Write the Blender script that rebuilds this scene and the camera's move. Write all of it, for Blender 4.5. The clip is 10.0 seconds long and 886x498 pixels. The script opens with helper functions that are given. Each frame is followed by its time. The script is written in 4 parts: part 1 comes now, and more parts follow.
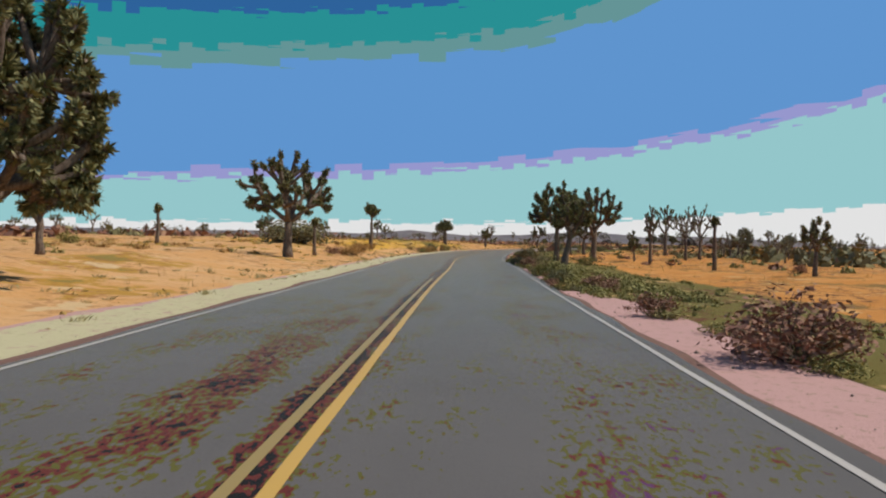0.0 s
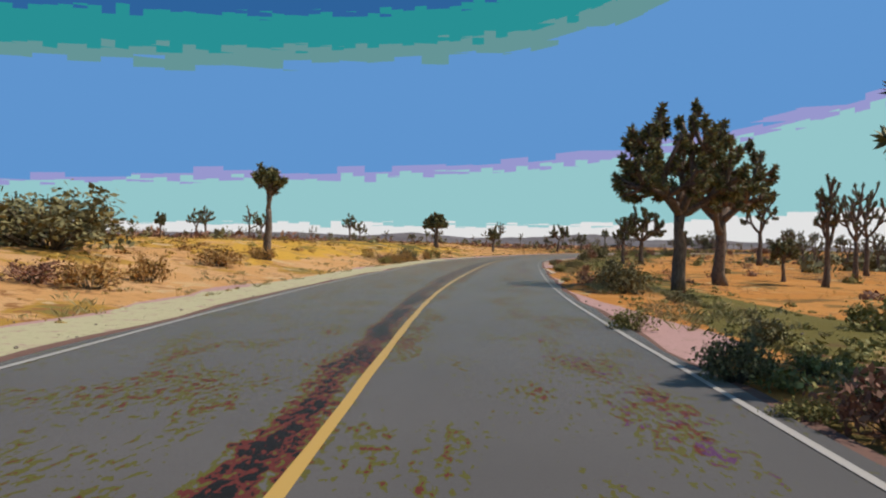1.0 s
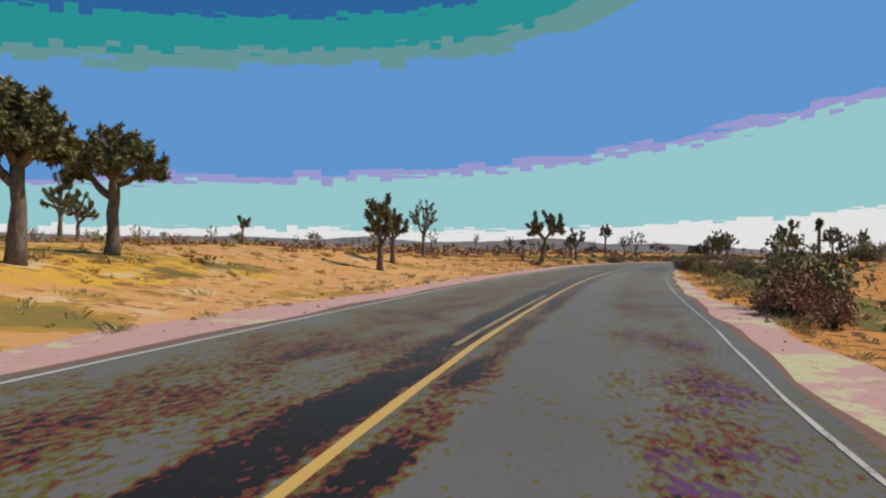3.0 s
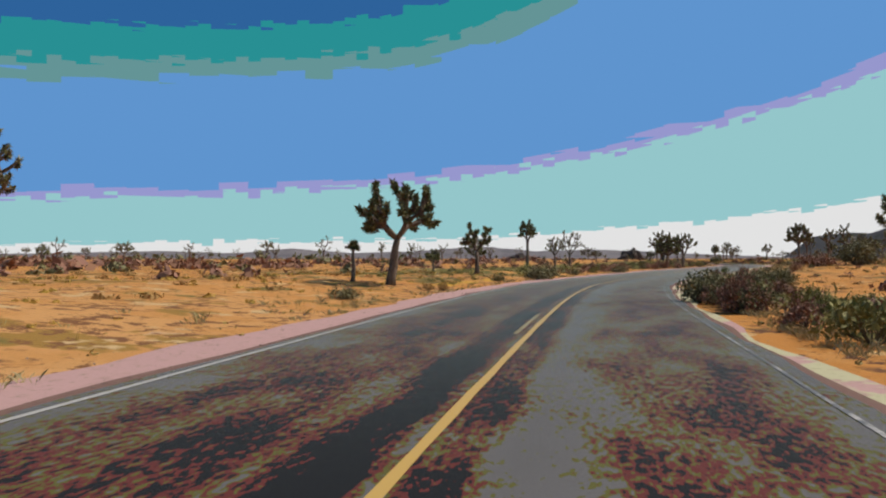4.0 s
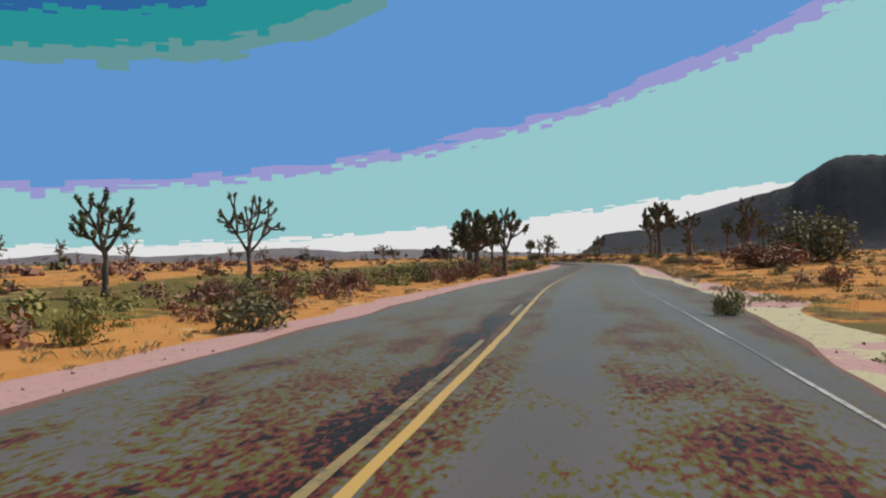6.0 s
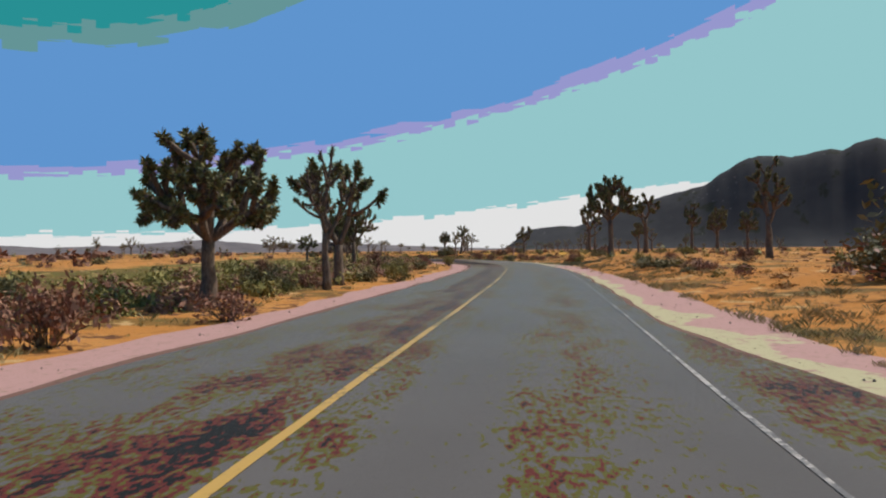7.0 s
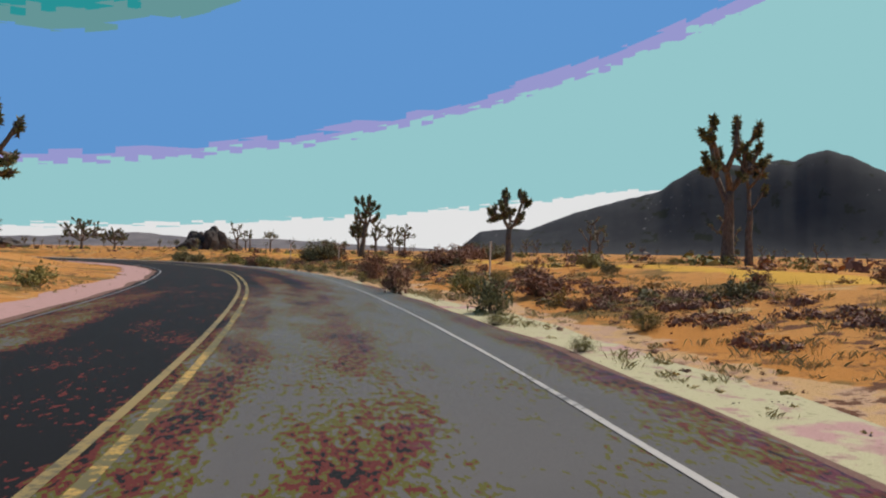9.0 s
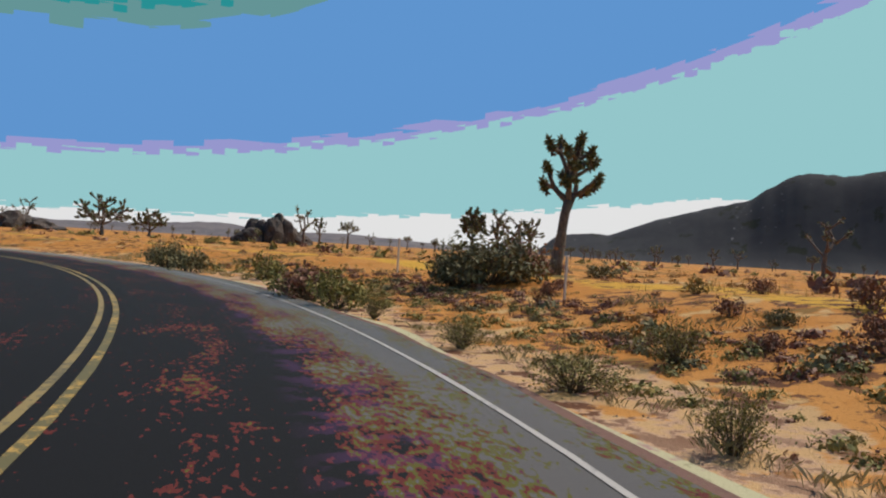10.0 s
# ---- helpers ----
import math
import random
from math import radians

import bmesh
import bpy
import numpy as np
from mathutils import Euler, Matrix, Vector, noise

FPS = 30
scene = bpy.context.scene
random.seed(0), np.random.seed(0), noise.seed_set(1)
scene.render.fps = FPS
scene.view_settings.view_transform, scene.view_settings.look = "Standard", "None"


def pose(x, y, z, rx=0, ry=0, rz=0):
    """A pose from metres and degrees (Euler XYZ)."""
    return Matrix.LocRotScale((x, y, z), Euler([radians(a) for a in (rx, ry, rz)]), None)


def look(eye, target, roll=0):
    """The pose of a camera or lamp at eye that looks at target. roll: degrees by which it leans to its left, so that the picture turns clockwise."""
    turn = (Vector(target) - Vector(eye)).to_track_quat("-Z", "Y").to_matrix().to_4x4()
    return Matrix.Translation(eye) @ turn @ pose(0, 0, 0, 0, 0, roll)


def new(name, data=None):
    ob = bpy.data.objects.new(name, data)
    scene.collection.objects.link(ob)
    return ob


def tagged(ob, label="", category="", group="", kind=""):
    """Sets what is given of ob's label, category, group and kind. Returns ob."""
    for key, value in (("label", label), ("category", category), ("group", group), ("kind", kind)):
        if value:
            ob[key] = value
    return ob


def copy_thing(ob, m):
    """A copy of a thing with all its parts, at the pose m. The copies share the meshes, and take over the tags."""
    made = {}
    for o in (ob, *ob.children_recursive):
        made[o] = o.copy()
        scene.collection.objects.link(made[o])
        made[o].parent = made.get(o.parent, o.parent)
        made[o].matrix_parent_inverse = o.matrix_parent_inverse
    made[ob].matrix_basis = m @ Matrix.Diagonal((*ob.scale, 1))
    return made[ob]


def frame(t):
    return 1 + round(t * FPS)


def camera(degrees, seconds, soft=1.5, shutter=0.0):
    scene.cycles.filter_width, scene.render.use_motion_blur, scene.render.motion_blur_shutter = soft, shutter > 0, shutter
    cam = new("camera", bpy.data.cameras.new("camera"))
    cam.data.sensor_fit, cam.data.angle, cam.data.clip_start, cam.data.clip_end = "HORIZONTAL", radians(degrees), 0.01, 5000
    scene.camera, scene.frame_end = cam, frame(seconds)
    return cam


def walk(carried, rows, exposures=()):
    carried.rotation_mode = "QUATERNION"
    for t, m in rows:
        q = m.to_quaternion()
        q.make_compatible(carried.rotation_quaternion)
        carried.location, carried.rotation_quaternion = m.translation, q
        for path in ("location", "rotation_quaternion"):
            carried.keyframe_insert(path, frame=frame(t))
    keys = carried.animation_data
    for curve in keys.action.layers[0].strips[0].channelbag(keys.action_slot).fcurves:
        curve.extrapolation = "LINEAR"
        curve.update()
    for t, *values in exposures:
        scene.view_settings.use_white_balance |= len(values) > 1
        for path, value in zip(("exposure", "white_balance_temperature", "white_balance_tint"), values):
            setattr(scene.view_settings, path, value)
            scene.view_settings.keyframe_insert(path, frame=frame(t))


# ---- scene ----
cam = camera(61.92, 10.0, 2.1)
walk(cam, [
    (0.0, look((-0.048, -0.011, 1.239), (0.066, 99.981, 0.022), 1.14)),
    (0.3, look((0.335, 10.930, 1.223), (0.225, 110.924, 0.122), 1.10)),
    (0.5, look((0.608, 18.068, 1.207), (0.547, 118.063, 0.200), 1.06)),
    (0.8, look((0.890, 25.726, 1.233), (0.882, 125.723, 0.488), 1.11)),
    (1.0, look((1.147, 31.336, 1.212), (0.949, 131.332, 0.320), 1.29)),
    (1.2, look((1.451, 37.550, 1.202), (1.588, 137.548, 0.643), 1.50)),
    (1.5, look((2.002, 46.997, 1.196), (1.865, 146.993, 0.372), 1.80)),
    (2.0, look((3.324, 60.257, 1.132), (3.207, 160.256, 0.599), 2.01)),
    (2.5, look((5.298, 77.075, 1.150), (7.311, 177.054, 1.108), 0.88)),
    (3.0, look((7.414, 87.452, 1.150), (12.949, 187.298, 0.972), 1.23)),
    (3.2, look((9.007, 93.689, 1.168), (16.484, 193.409, 1.289), 0.85)),
    (4.3, look((19.949, 127.188, 1.217), (38.655, 225.411, 2.771), -0.25)),
    (4.5, look((22.158, 132.985, 1.192), (43.976, 230.563, 2.795), -0.42)),
    (5.0, look((26.613, 143.647, 1.185), (53.626, 239.915, 2.808), -0.63)),
    (5.5, look((32.898, 154.937, 1.190), (66.417, 249.145, 2.353), -1.28)),
    (5.7, look((34.878, 158.471, 1.144), (70.539, 251.889, 2.294), -1.18)),
    (6.8, look((51.239, 183.115, 1.297), (97.767, 271.630, 1.755), -0.82)),
    (7.0, look((54.608, 187.912, 1.241), (102.555, 275.668, 1.425), -0.57)),
    (7.5, look((63.985, 200.895, 1.253), (115.646, 286.517, 1.290), -0.23)),
    (8.0, look((73.048, 213.236, 1.283), (125.902, 298.127, 1.286), 0.15)),
    (8.5, look((83.376, 228.435, 1.295), (136.969, 312.861, 1.417), 0.30)),
    (9.0, look((90.483, 242.289, 1.172), (144.114, 326.690, 1.467), 1.00)),
    (9.5, look((97.230, 259.600, 1.200), (148.287, 345.583, 1.513), 2.38)),
    (10.0, look((100.896, 272.538, 1.265), (145.896, 361.841, 1.273), 3.39)),
])

# ---- sky and sun ----
SKY_GAIN = (0.0608, 0.0842, 0.0970)
SUN_AZ, SUN_EL = radians(79.0), radians(51.5)
world = bpy.data.worlds.new("sky")
scene.world = world
world.use_nodes = True
wn, wl = world.node_tree.nodes, world.node_tree.links
wn.clear()
w_out = wn.new("ShaderNodeOutputWorld")
w_bg = wn.new("ShaderNodeBackground")
w_sky = wn.new("ShaderNodeTexSky")
w_sky.sky_type = "NISHITA"
w_sky.sun_disc = False
w_sky.sun_elevation, w_sky.sun_rotation = SUN_EL, SUN_AZ
w_sky.altitude, w_sky.air_density, w_sky.dust_density, w_sky.ozone_density = 1200, 1.0, 1.05, 1.0
w_bg.inputs["Strength"].default_value = 1.0


def w_math(op, a, b):
    m = wn.new("ShaderNodeMath")
    m.operation = op
    for socket, v in ((m.inputs[0], a), (m.inputs[1], b)):
        if isinstance(v, float):
            socket.default_value = v
        else:
            wl.new(v, socket)
    return m.outputs[0]


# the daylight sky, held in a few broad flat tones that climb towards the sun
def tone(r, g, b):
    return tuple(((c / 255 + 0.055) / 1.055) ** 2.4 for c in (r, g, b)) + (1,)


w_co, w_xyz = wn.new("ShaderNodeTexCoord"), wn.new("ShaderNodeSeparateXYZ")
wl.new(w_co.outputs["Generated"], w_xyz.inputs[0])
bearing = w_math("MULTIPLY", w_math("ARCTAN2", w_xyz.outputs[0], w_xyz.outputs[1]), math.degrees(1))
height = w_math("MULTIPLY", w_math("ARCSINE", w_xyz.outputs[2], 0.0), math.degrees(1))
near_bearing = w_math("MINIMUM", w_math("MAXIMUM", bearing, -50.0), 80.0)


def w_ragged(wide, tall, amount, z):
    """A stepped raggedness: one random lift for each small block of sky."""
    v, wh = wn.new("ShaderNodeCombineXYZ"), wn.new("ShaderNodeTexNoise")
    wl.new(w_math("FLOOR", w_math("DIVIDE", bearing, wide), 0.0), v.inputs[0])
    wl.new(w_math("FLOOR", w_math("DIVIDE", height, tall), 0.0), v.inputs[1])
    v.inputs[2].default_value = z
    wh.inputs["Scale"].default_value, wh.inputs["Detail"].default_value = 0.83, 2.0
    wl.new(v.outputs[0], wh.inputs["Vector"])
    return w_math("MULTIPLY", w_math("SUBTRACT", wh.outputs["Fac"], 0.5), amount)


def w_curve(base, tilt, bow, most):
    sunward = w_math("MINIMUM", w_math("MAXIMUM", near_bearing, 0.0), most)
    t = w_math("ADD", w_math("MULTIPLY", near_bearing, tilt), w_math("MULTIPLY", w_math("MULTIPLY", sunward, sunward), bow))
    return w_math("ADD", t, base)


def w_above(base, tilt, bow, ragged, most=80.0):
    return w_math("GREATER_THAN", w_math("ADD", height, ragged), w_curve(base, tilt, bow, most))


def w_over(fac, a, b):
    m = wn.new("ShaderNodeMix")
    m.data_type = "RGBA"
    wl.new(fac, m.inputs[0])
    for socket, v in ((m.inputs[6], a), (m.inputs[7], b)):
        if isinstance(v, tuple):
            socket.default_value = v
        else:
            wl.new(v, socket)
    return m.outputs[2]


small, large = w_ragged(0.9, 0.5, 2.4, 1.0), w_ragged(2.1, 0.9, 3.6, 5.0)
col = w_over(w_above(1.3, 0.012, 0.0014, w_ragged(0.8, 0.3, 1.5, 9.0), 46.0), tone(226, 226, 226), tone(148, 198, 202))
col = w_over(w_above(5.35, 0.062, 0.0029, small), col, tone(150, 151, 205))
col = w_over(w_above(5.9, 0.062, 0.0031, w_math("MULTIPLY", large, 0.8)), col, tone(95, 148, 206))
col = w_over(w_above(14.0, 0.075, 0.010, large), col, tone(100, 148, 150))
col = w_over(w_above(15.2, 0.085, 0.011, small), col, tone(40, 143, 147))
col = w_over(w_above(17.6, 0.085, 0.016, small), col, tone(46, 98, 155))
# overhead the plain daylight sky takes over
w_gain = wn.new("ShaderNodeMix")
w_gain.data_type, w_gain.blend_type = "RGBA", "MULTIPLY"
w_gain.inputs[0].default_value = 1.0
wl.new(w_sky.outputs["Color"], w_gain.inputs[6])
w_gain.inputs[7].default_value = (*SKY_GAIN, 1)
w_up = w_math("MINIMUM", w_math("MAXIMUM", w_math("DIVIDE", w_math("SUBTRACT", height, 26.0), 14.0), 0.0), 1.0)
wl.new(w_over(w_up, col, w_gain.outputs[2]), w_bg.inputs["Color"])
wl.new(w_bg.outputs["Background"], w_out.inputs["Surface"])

sun_data = bpy.data.lights.new("sun", "SUN")
sun_data.energy, sun_data.angle, sun_data.color = 3.9, radians(0.5), (1.0, 0.94, 0.85)
sun = new("sun", sun_data)
sun.matrix_world = look((0, 0, 60), (-math.sin(SUN_AZ) * math.cos(SUN_EL) * 10, -math.cos(SUN_AZ) * math.cos(SUN_EL) * 10,
                                     60 - math.sin(SUN_EL) * 10))


# ---- materials ----
class Nodes:
    """A small wrapper to lay out one node material."""

    def __init__(self, name, rough=0.9, spec=0.2):
        self.m = bpy.data.materials.new(name)
        self.m.use_nodes = True
        self.t = self.m.node_tree
        self.b = self.t.nodes["Principled BSDF"]
        self.b.inputs["Roughness"].default_value = rough
        self.b.inputs["Specular IOR Level"].default_value = spec
        self.co = self.t.nodes.new("ShaderNodeTexCoord").outputs["Object"]

    def link(self, a, b):
        self.t.links.new(a, b)

    def noise(self, scale, detail=4.0, rough=0.55, stretch=None, co=None):
        n = self.t.nodes.new("ShaderNodeTexNoise")
        n.inputs["Scale"].default_value, n.inputs["Detail"].default_value = scale, detail
        n.inputs["Roughness"].default_value = rough
        src = co or self.co
        if stretch:
            mp = self.t.nodes.new("ShaderNodeMapping")
            mp.inputs["Scale"].default_value = stretch
            self.link(src, mp.inputs["Vector"])
            src = mp.outputs["Vector"]
        self.link(src, n.inputs["Vector"])
        return n.outputs["Fac"]

    def ramp(self, fac, stops, mode="LINEAR"):
        r = self.t.nodes.new("ShaderNodeValToRGB")
        r.color_ramp.interpolation = mode
        e = r.color_ramp.elements
        while len(e) < len(stops):
            e.new(0.5)
        for k, (p, c) in zip(e, stops):
            k.position = p
            k.color = (*c, 1) if len(c) == 3 else c
        self.link(fac, r.inputs["Fac"])
        return r.outputs["Color"]

    def mix(self, fac, a, b, blend="MIX"):
        m = self.t.nodes.new("ShaderNodeMix")
        m.data_type, m.blend_type = "RGBA", blend
        for socket, v in ((m.inputs[0], fac), (m.inputs[6], a), (m.inputs[7], b)):
            if isinstance(v, (int, float)):
                socket.default_value = v
            elif isinstance(v, tuple):
                socket.default_value = (*v, 1)
            else:
                self.link(v, socket)
        return m.outputs[2]

    def attr(self, name):
        a = self.t.nodes.new("ShaderNodeAttribute")
        a.attribute_name = name
        return a.outputs["Fac"]

    def rnd(self):
        return self.t.nodes.new("ShaderNodeObjectInfo").outputs["Random"]

    def island(self):
        return self.t.nodes.new("ShaderNodeNewGeometry").outputs["Random Per Island"]

    def bump(self, height, strength=0.4, distance=0.02):
        b = self.t.nodes.new("ShaderNodeBump")
        b.inputs["Strength"].default_value, b.inputs["Distance"].default_value = strength, distance
        self.link(height, b.inputs["Height"])
        self.link(b.outputs["Normal"], self.b.inputs["Normal"])

    def done(self, color):
        if isinstance(color, tuple):
            self.b.inputs["Base Color"].default_value = (*color, 1)
        else:
            self.link(color, self.b.inputs["Base Color"])
        return self.m


def step(n, fac, lo, hi):
    return n.ramp(fac, ((lo, (0, 0, 0)), (hi, (1, 1, 1))))


def make_asphalt():
    n = Nodes("asphalt", 0.9, 0.12)
    base = n.ramp(n.noise(0.35, 5), ((0.35, (0.106, 0.095, 0.090)), (0.65, (0.120, 0.108, 0.102))))
    grit = n.noise(60, 3, 0.7)
    base = n.mix(step(n, grit, 0.55, 0.75), base, (0.085, 0.07, 0.066))
    # sealed bands along the centre line and the wheel tracks; steep-view darkness painted in as rusty and olive flecks
    uv = n.t.nodes.new("ShaderNodeCombineXYZ")
    n.link(n.attr("lat"), uv.inputs[0])
    n.link(n.attr("along"), uv.inputs[1])
    flk = uv.outputs[0]
    blot = n.mix(0.55, n.noise(17, 2, 0.55, (1, 0.42, 1), flk), n.noise(1.5, 5, 0.65, (1, 0.35, 1), flk))
    amount = n.mix(0.5, step(n, blot, 0.36, 0.64), n.attr("seal_tone"))
    base = n.mix(n.attr("seal_tone"), base, n.mix(1.0, base, (1.2, 1.19, 1.18), "MULTIPLY"))
    tone = n.ramp(amount, ((0.0, (0, 0, 0)), (0.475, (1, 1, 1))), "CONSTANT")
    flecks = n.ramp(amount, ((0.0, (0.106, 0.095, 0.022)), (0.565, (0.122, 0.027, 0.022)), (0.665, (0.014, 0.013, 0.013))), "CONSTANT")
    violet = n.mix(1.0, step(n, n.noise(3.0, 3, 0.6, None, flk), 0.50, 0.56), n.attr("violet"), "MULTIPLY")
    flecks = n.mix(n.mix(1.0, violet, n.ramp(amount, ((0.0, (0, 0, 0)), (0.54, (1, 1, 1))), "CONSTANT"), "MULTIPLY"), flecks, (0.105, 0.042, 0.115))
    base = n.mix(tone, base, flecks)
    # the pale glare of a flat viewing angle is put in as sheen
    n.link(n.attr("grazing_sheen"), n.b.inputs["Sheen Weight"])
    n.b.inputs["Sheen Roughness"].default_value = 0.17
    n.b.inputs["Sheen Tint"].default_value = (0.81, 0.66, 0.52, 1)
    n.bump(grit, 0.35, 0.006)
    return n.done(base)


def make_line(name, colour, worn_colour):
    n = Nodes(name, 0.6, 0.3)
    w = n.noise(5, 6, 0.7)
    fine = n.noise(70, 3, 0.7)
    c = n.mix(step(n, w, 0.50, 0.74), colour, worn_colour)
    c = n.mix(step(n, fine, 0.58, 0.7), c, worn_colour)
    n.bump(fine, 0.3, 0.004)
    return n.done(c)


def make_broken_line(name, colour, worn_colour):
    """Old paint that is gone over whole stretches, as the attribute "wear" says."""
    n = Nodes(name, 0.65, 0.3)
    w = n.mix(0.6, n.noise(0.5, 3, 0.6), n.noise(9, 6, 0.75))
    c = n.mix(step(n, n.mix(0.6, w, n.attr("wear")), 0.5, 0.53), colour, worn_colour)
    # the same put-in glare greys the paint at a flat angle
    n.link(n.attr("grazing_sheen"), n.b.inputs["Sheen Weight"])
    n.b.inputs["Sheen Roughness"].default_value = 0.17
    n.b.inputs["Sheen Tint"].default_value = (0.81, 0.66, 0.52, 1)
    n.bump(w, 0.3, 0.004)
    return n.done(c)


def make_sand(name, a, b, c, scale=0.5):
    n = Nodes(name, 0.95, 0.1)
    big = n.noise(scale, 5, 0.6)
    mid = n.noise(scale * 7, 5, 0.65)
    fine = n.noise(45, 3, 0.7)
    col = n.mix(step(n, n.mix(0.4, big, n.attr("pink")), 0.46, 0.48), a, b)
    col = n.mix(step(n, mid, 0.56, 0.66), col, c)
    col = n.mix(step(n, n.noise(scale * 16, 4, 0.7), 0.60, 0.63), col, n.mix(0.5, col, (0.20, 0.17, 0.09)))
    col = n.mix(step(n, fine, 0.60, 0.72), col, n.mix(0.55, col, (0.16, 0.09, 0.05)))
    n.bump(n.mix(0.5, mid, fine), 0.5, 0.03)
    return n.done(col)


def make_ground():
    n = Nodes("desert_soil", 0.95, 0.08)
    big = n.noise(0.045, 5, 0.6)
    mid = n.noise(0.33, 6, 0.65)
    small = n.noise(2.4, 5, 0.65)
    fine = n.noise(38, 3, 0.7)
    side = n.attr("warm")
    pale = n.mix(step(n, mid, 0.46, 0.52), (0.62, 0.325, 0.125), (0.64, 0.36, 0.16))
    brown = n.mix(step(n, mid, 0.46, 0.52), (0.52, 0.210, 0.046), (0.56, 0.245, 0.062))
    c = n.mix(side, pale, brown)
    # dry weeds: golden and olive sheets, rusty litter, pale bare spots
    weeds = n.noise(0.16, 5, 0.7)
    c = n.mix(step(n, weeds, 0.555, 0.575), c, n.mix(side, (0.46, 0.25, 0.05), (0.24, 0.13, 0.04)))
    c = n.mix(step(n, weeds, 0.61, 0.63), c, n.mix(side, (0.27, 0.19, 0.05), (0.135, 0.105, 0.035)))
    patch = n.noise(0.42, 6, 0.7, (1, 1, 1))
    c = n.mix(step(n, n.mix(0.6, patch, n.attr("gold")), 0.50, 0.52), c, (0.62, 0.34, 0.050))
    c = n.mix(step(n, n.mix(0.6, n.noise(0.3, 6, 0.7), n.attr("olive")), 0.50, 0.52), c, (0.155, 0.125, 0.034))
    c = n.mix(step(n, n.mix(0.6, n.noise(0.55, 6, 0.7), n.attr("sand")), 0.50, 0.515), c, n.mix(step(n, small, 0.46, 0.54), (0.58, 0.35, 0.16), (0.54, 0.33, 0.21)))
    dry = n.mix(1.0, step(n, big, 0.44, 0.50), step(n, small, 0.53, 0.56), "MULTIPLY")
    c = n.mix(n.mix(1.0, dry, step(n, mid, 0.44, 0.50), "MULTIPLY"), c, n.mix(side, (0.33, 0.145, 0.050), (0.135, 0.058, 0.032)))
    bare = n.mix(1.0, step(n, n.noise(0.7, 4, 0.6), 0.61, 0.64), step(n, big, 0.42, 0.46), "MULTIPLY")
    c = n.mix(bare, c, n.mix(side, (0.62, 0.42, 0.22), (0.58, 0.36, 0.15)))
    c = n.mix(step(n, fine, 0.58, 0.66), c, n.mix(0.55, c, (0.10, 0.055, 0.03)))
    n.bump(n.mix(0.6, small, fine), 0.6, 0.06)
    return n.done(c)


def make_leaf(name, a, b, c):
    n = Nodes(name, 0.7, 0.25)
    col = n.ramp(n.island(), ((0.0, a), (0.55, b), (1.0, c)))
    col = n.mix(n.rnd(), col, n.mix(0.35, col, a))
    return n.done(col)


def make_bark(name, a, b):
    n = Nodes(name, 0.95, 0.1)
    g = n.noise(16, 5, 0.7, (1, 1, 0.35))
    n.bump(g, 0.9, 0.04)
    return n.done(n.ramp(g, ((0.35, a), (0.65, b))))


def make_rock(name, a, b, c, scale):
    n = Nodes(name, 0.95, 0.1)
    g = n.noise(scale, 8, 0.65)
    h = n.noise(scale * 6, 5, 0.7)
    col = n.ramp(g, ((0.38, a), (0.62, b)))
    col = n.mix(step(n, h, 0.58, 0.68), col, c)
    n.bump(n.mix(0.5, g, h), 0.8, 1.0 / scale * 0.05)
    return n.done(col)


def make_hill():
    """Dark desert varnish with a few pale boulders."""
    n = Nodes("dark_hill_rock", 0.95, 0.05)
    col = n.ramp(n.noise(0.012, 6, 0.6), ((0.4, (0.053, 0.051, 0.053)), (0.62, (0.064, 0.062, 0.062))))
    col = n.mix(step(n, n.noise(0.02, 5, 0.6, (1, 1, 0.4)), 0.60, 0.64), col, (0.040, 0.042, 0.030))
    specks = n.mix(1.0, step(n, n.noise(0.075, 2, 0.5), 0.70, 0.73), step(n, n.noise(0.004, 3, 0.5), 0.48, 0.56), "MULTIPLY")
    return n.done(n.mix(specks, col, (0.30, 0.27, 0.25)))


ASPHALT = make_asphalt()
YELLOW = make_broken_line("yellow_paint", (0.53, 0.315, 0.075), (0.145, 0.118, 0.045))
YELLOW_OLD = make_broken_line("old_yellow_paint", (0.30, 0.21, 0.075), (0.12, 0.098, 0.05))
WHITE = make_broken_line("white_paint", (0.44, 0.39, 0.34), (0.115, 0.106, 0.102))
SHOULDER = make_sand("shoulder_sand", (0.50, 0.44, 0.26), (0.49, 0.285, 0.25), (0.42, 0.25, 0.21))
SHOULDER_FAR = make_sand("gravel_edge", (0.20, 0.11, 0.085), (0.33, 0.24, 0.16), (0.13, 0.085, 0.07), 1.4)
SOIL = make_ground()
BARK = make_bark("joshua_bark", (0.10, 0.074, 0.060), (0.25, 0.18, 0.135))
LEAF = make_leaf("joshua_leaf", (0.105, 0.102, 0.044), (0.21, 0.195, 0.075), (0.40, 0.35, 0.16))
SHAG = make_leaf("dead_leaf_shag", (0.10, 0.065, 0.042), (0.19, 0.13, 0.08), (0.30, 0.22, 0.14))
TWIG = make_bark("twig_bark", (0.085, 0.062, 0.042), (0.21, 0.16, 0.105))
OLIVE = make_leaf("creosote_leaf", (0.16, 0.14, 0.040), (0.30, 0.25, 0.070), (0.42, 0.34, 0.105))
RUSTY = make_leaf("dry_brush_leaf", (0.19, 0.085, 0.055), (0.33, 0.150, 0.092), (0.42, 0.23, 0.13))
DARK = make_leaf("blackbrush_leaf", (0.12, 0.105, 0.052), (0.23, 0.195, 0.082), (0.34, 0.28, 0.12))
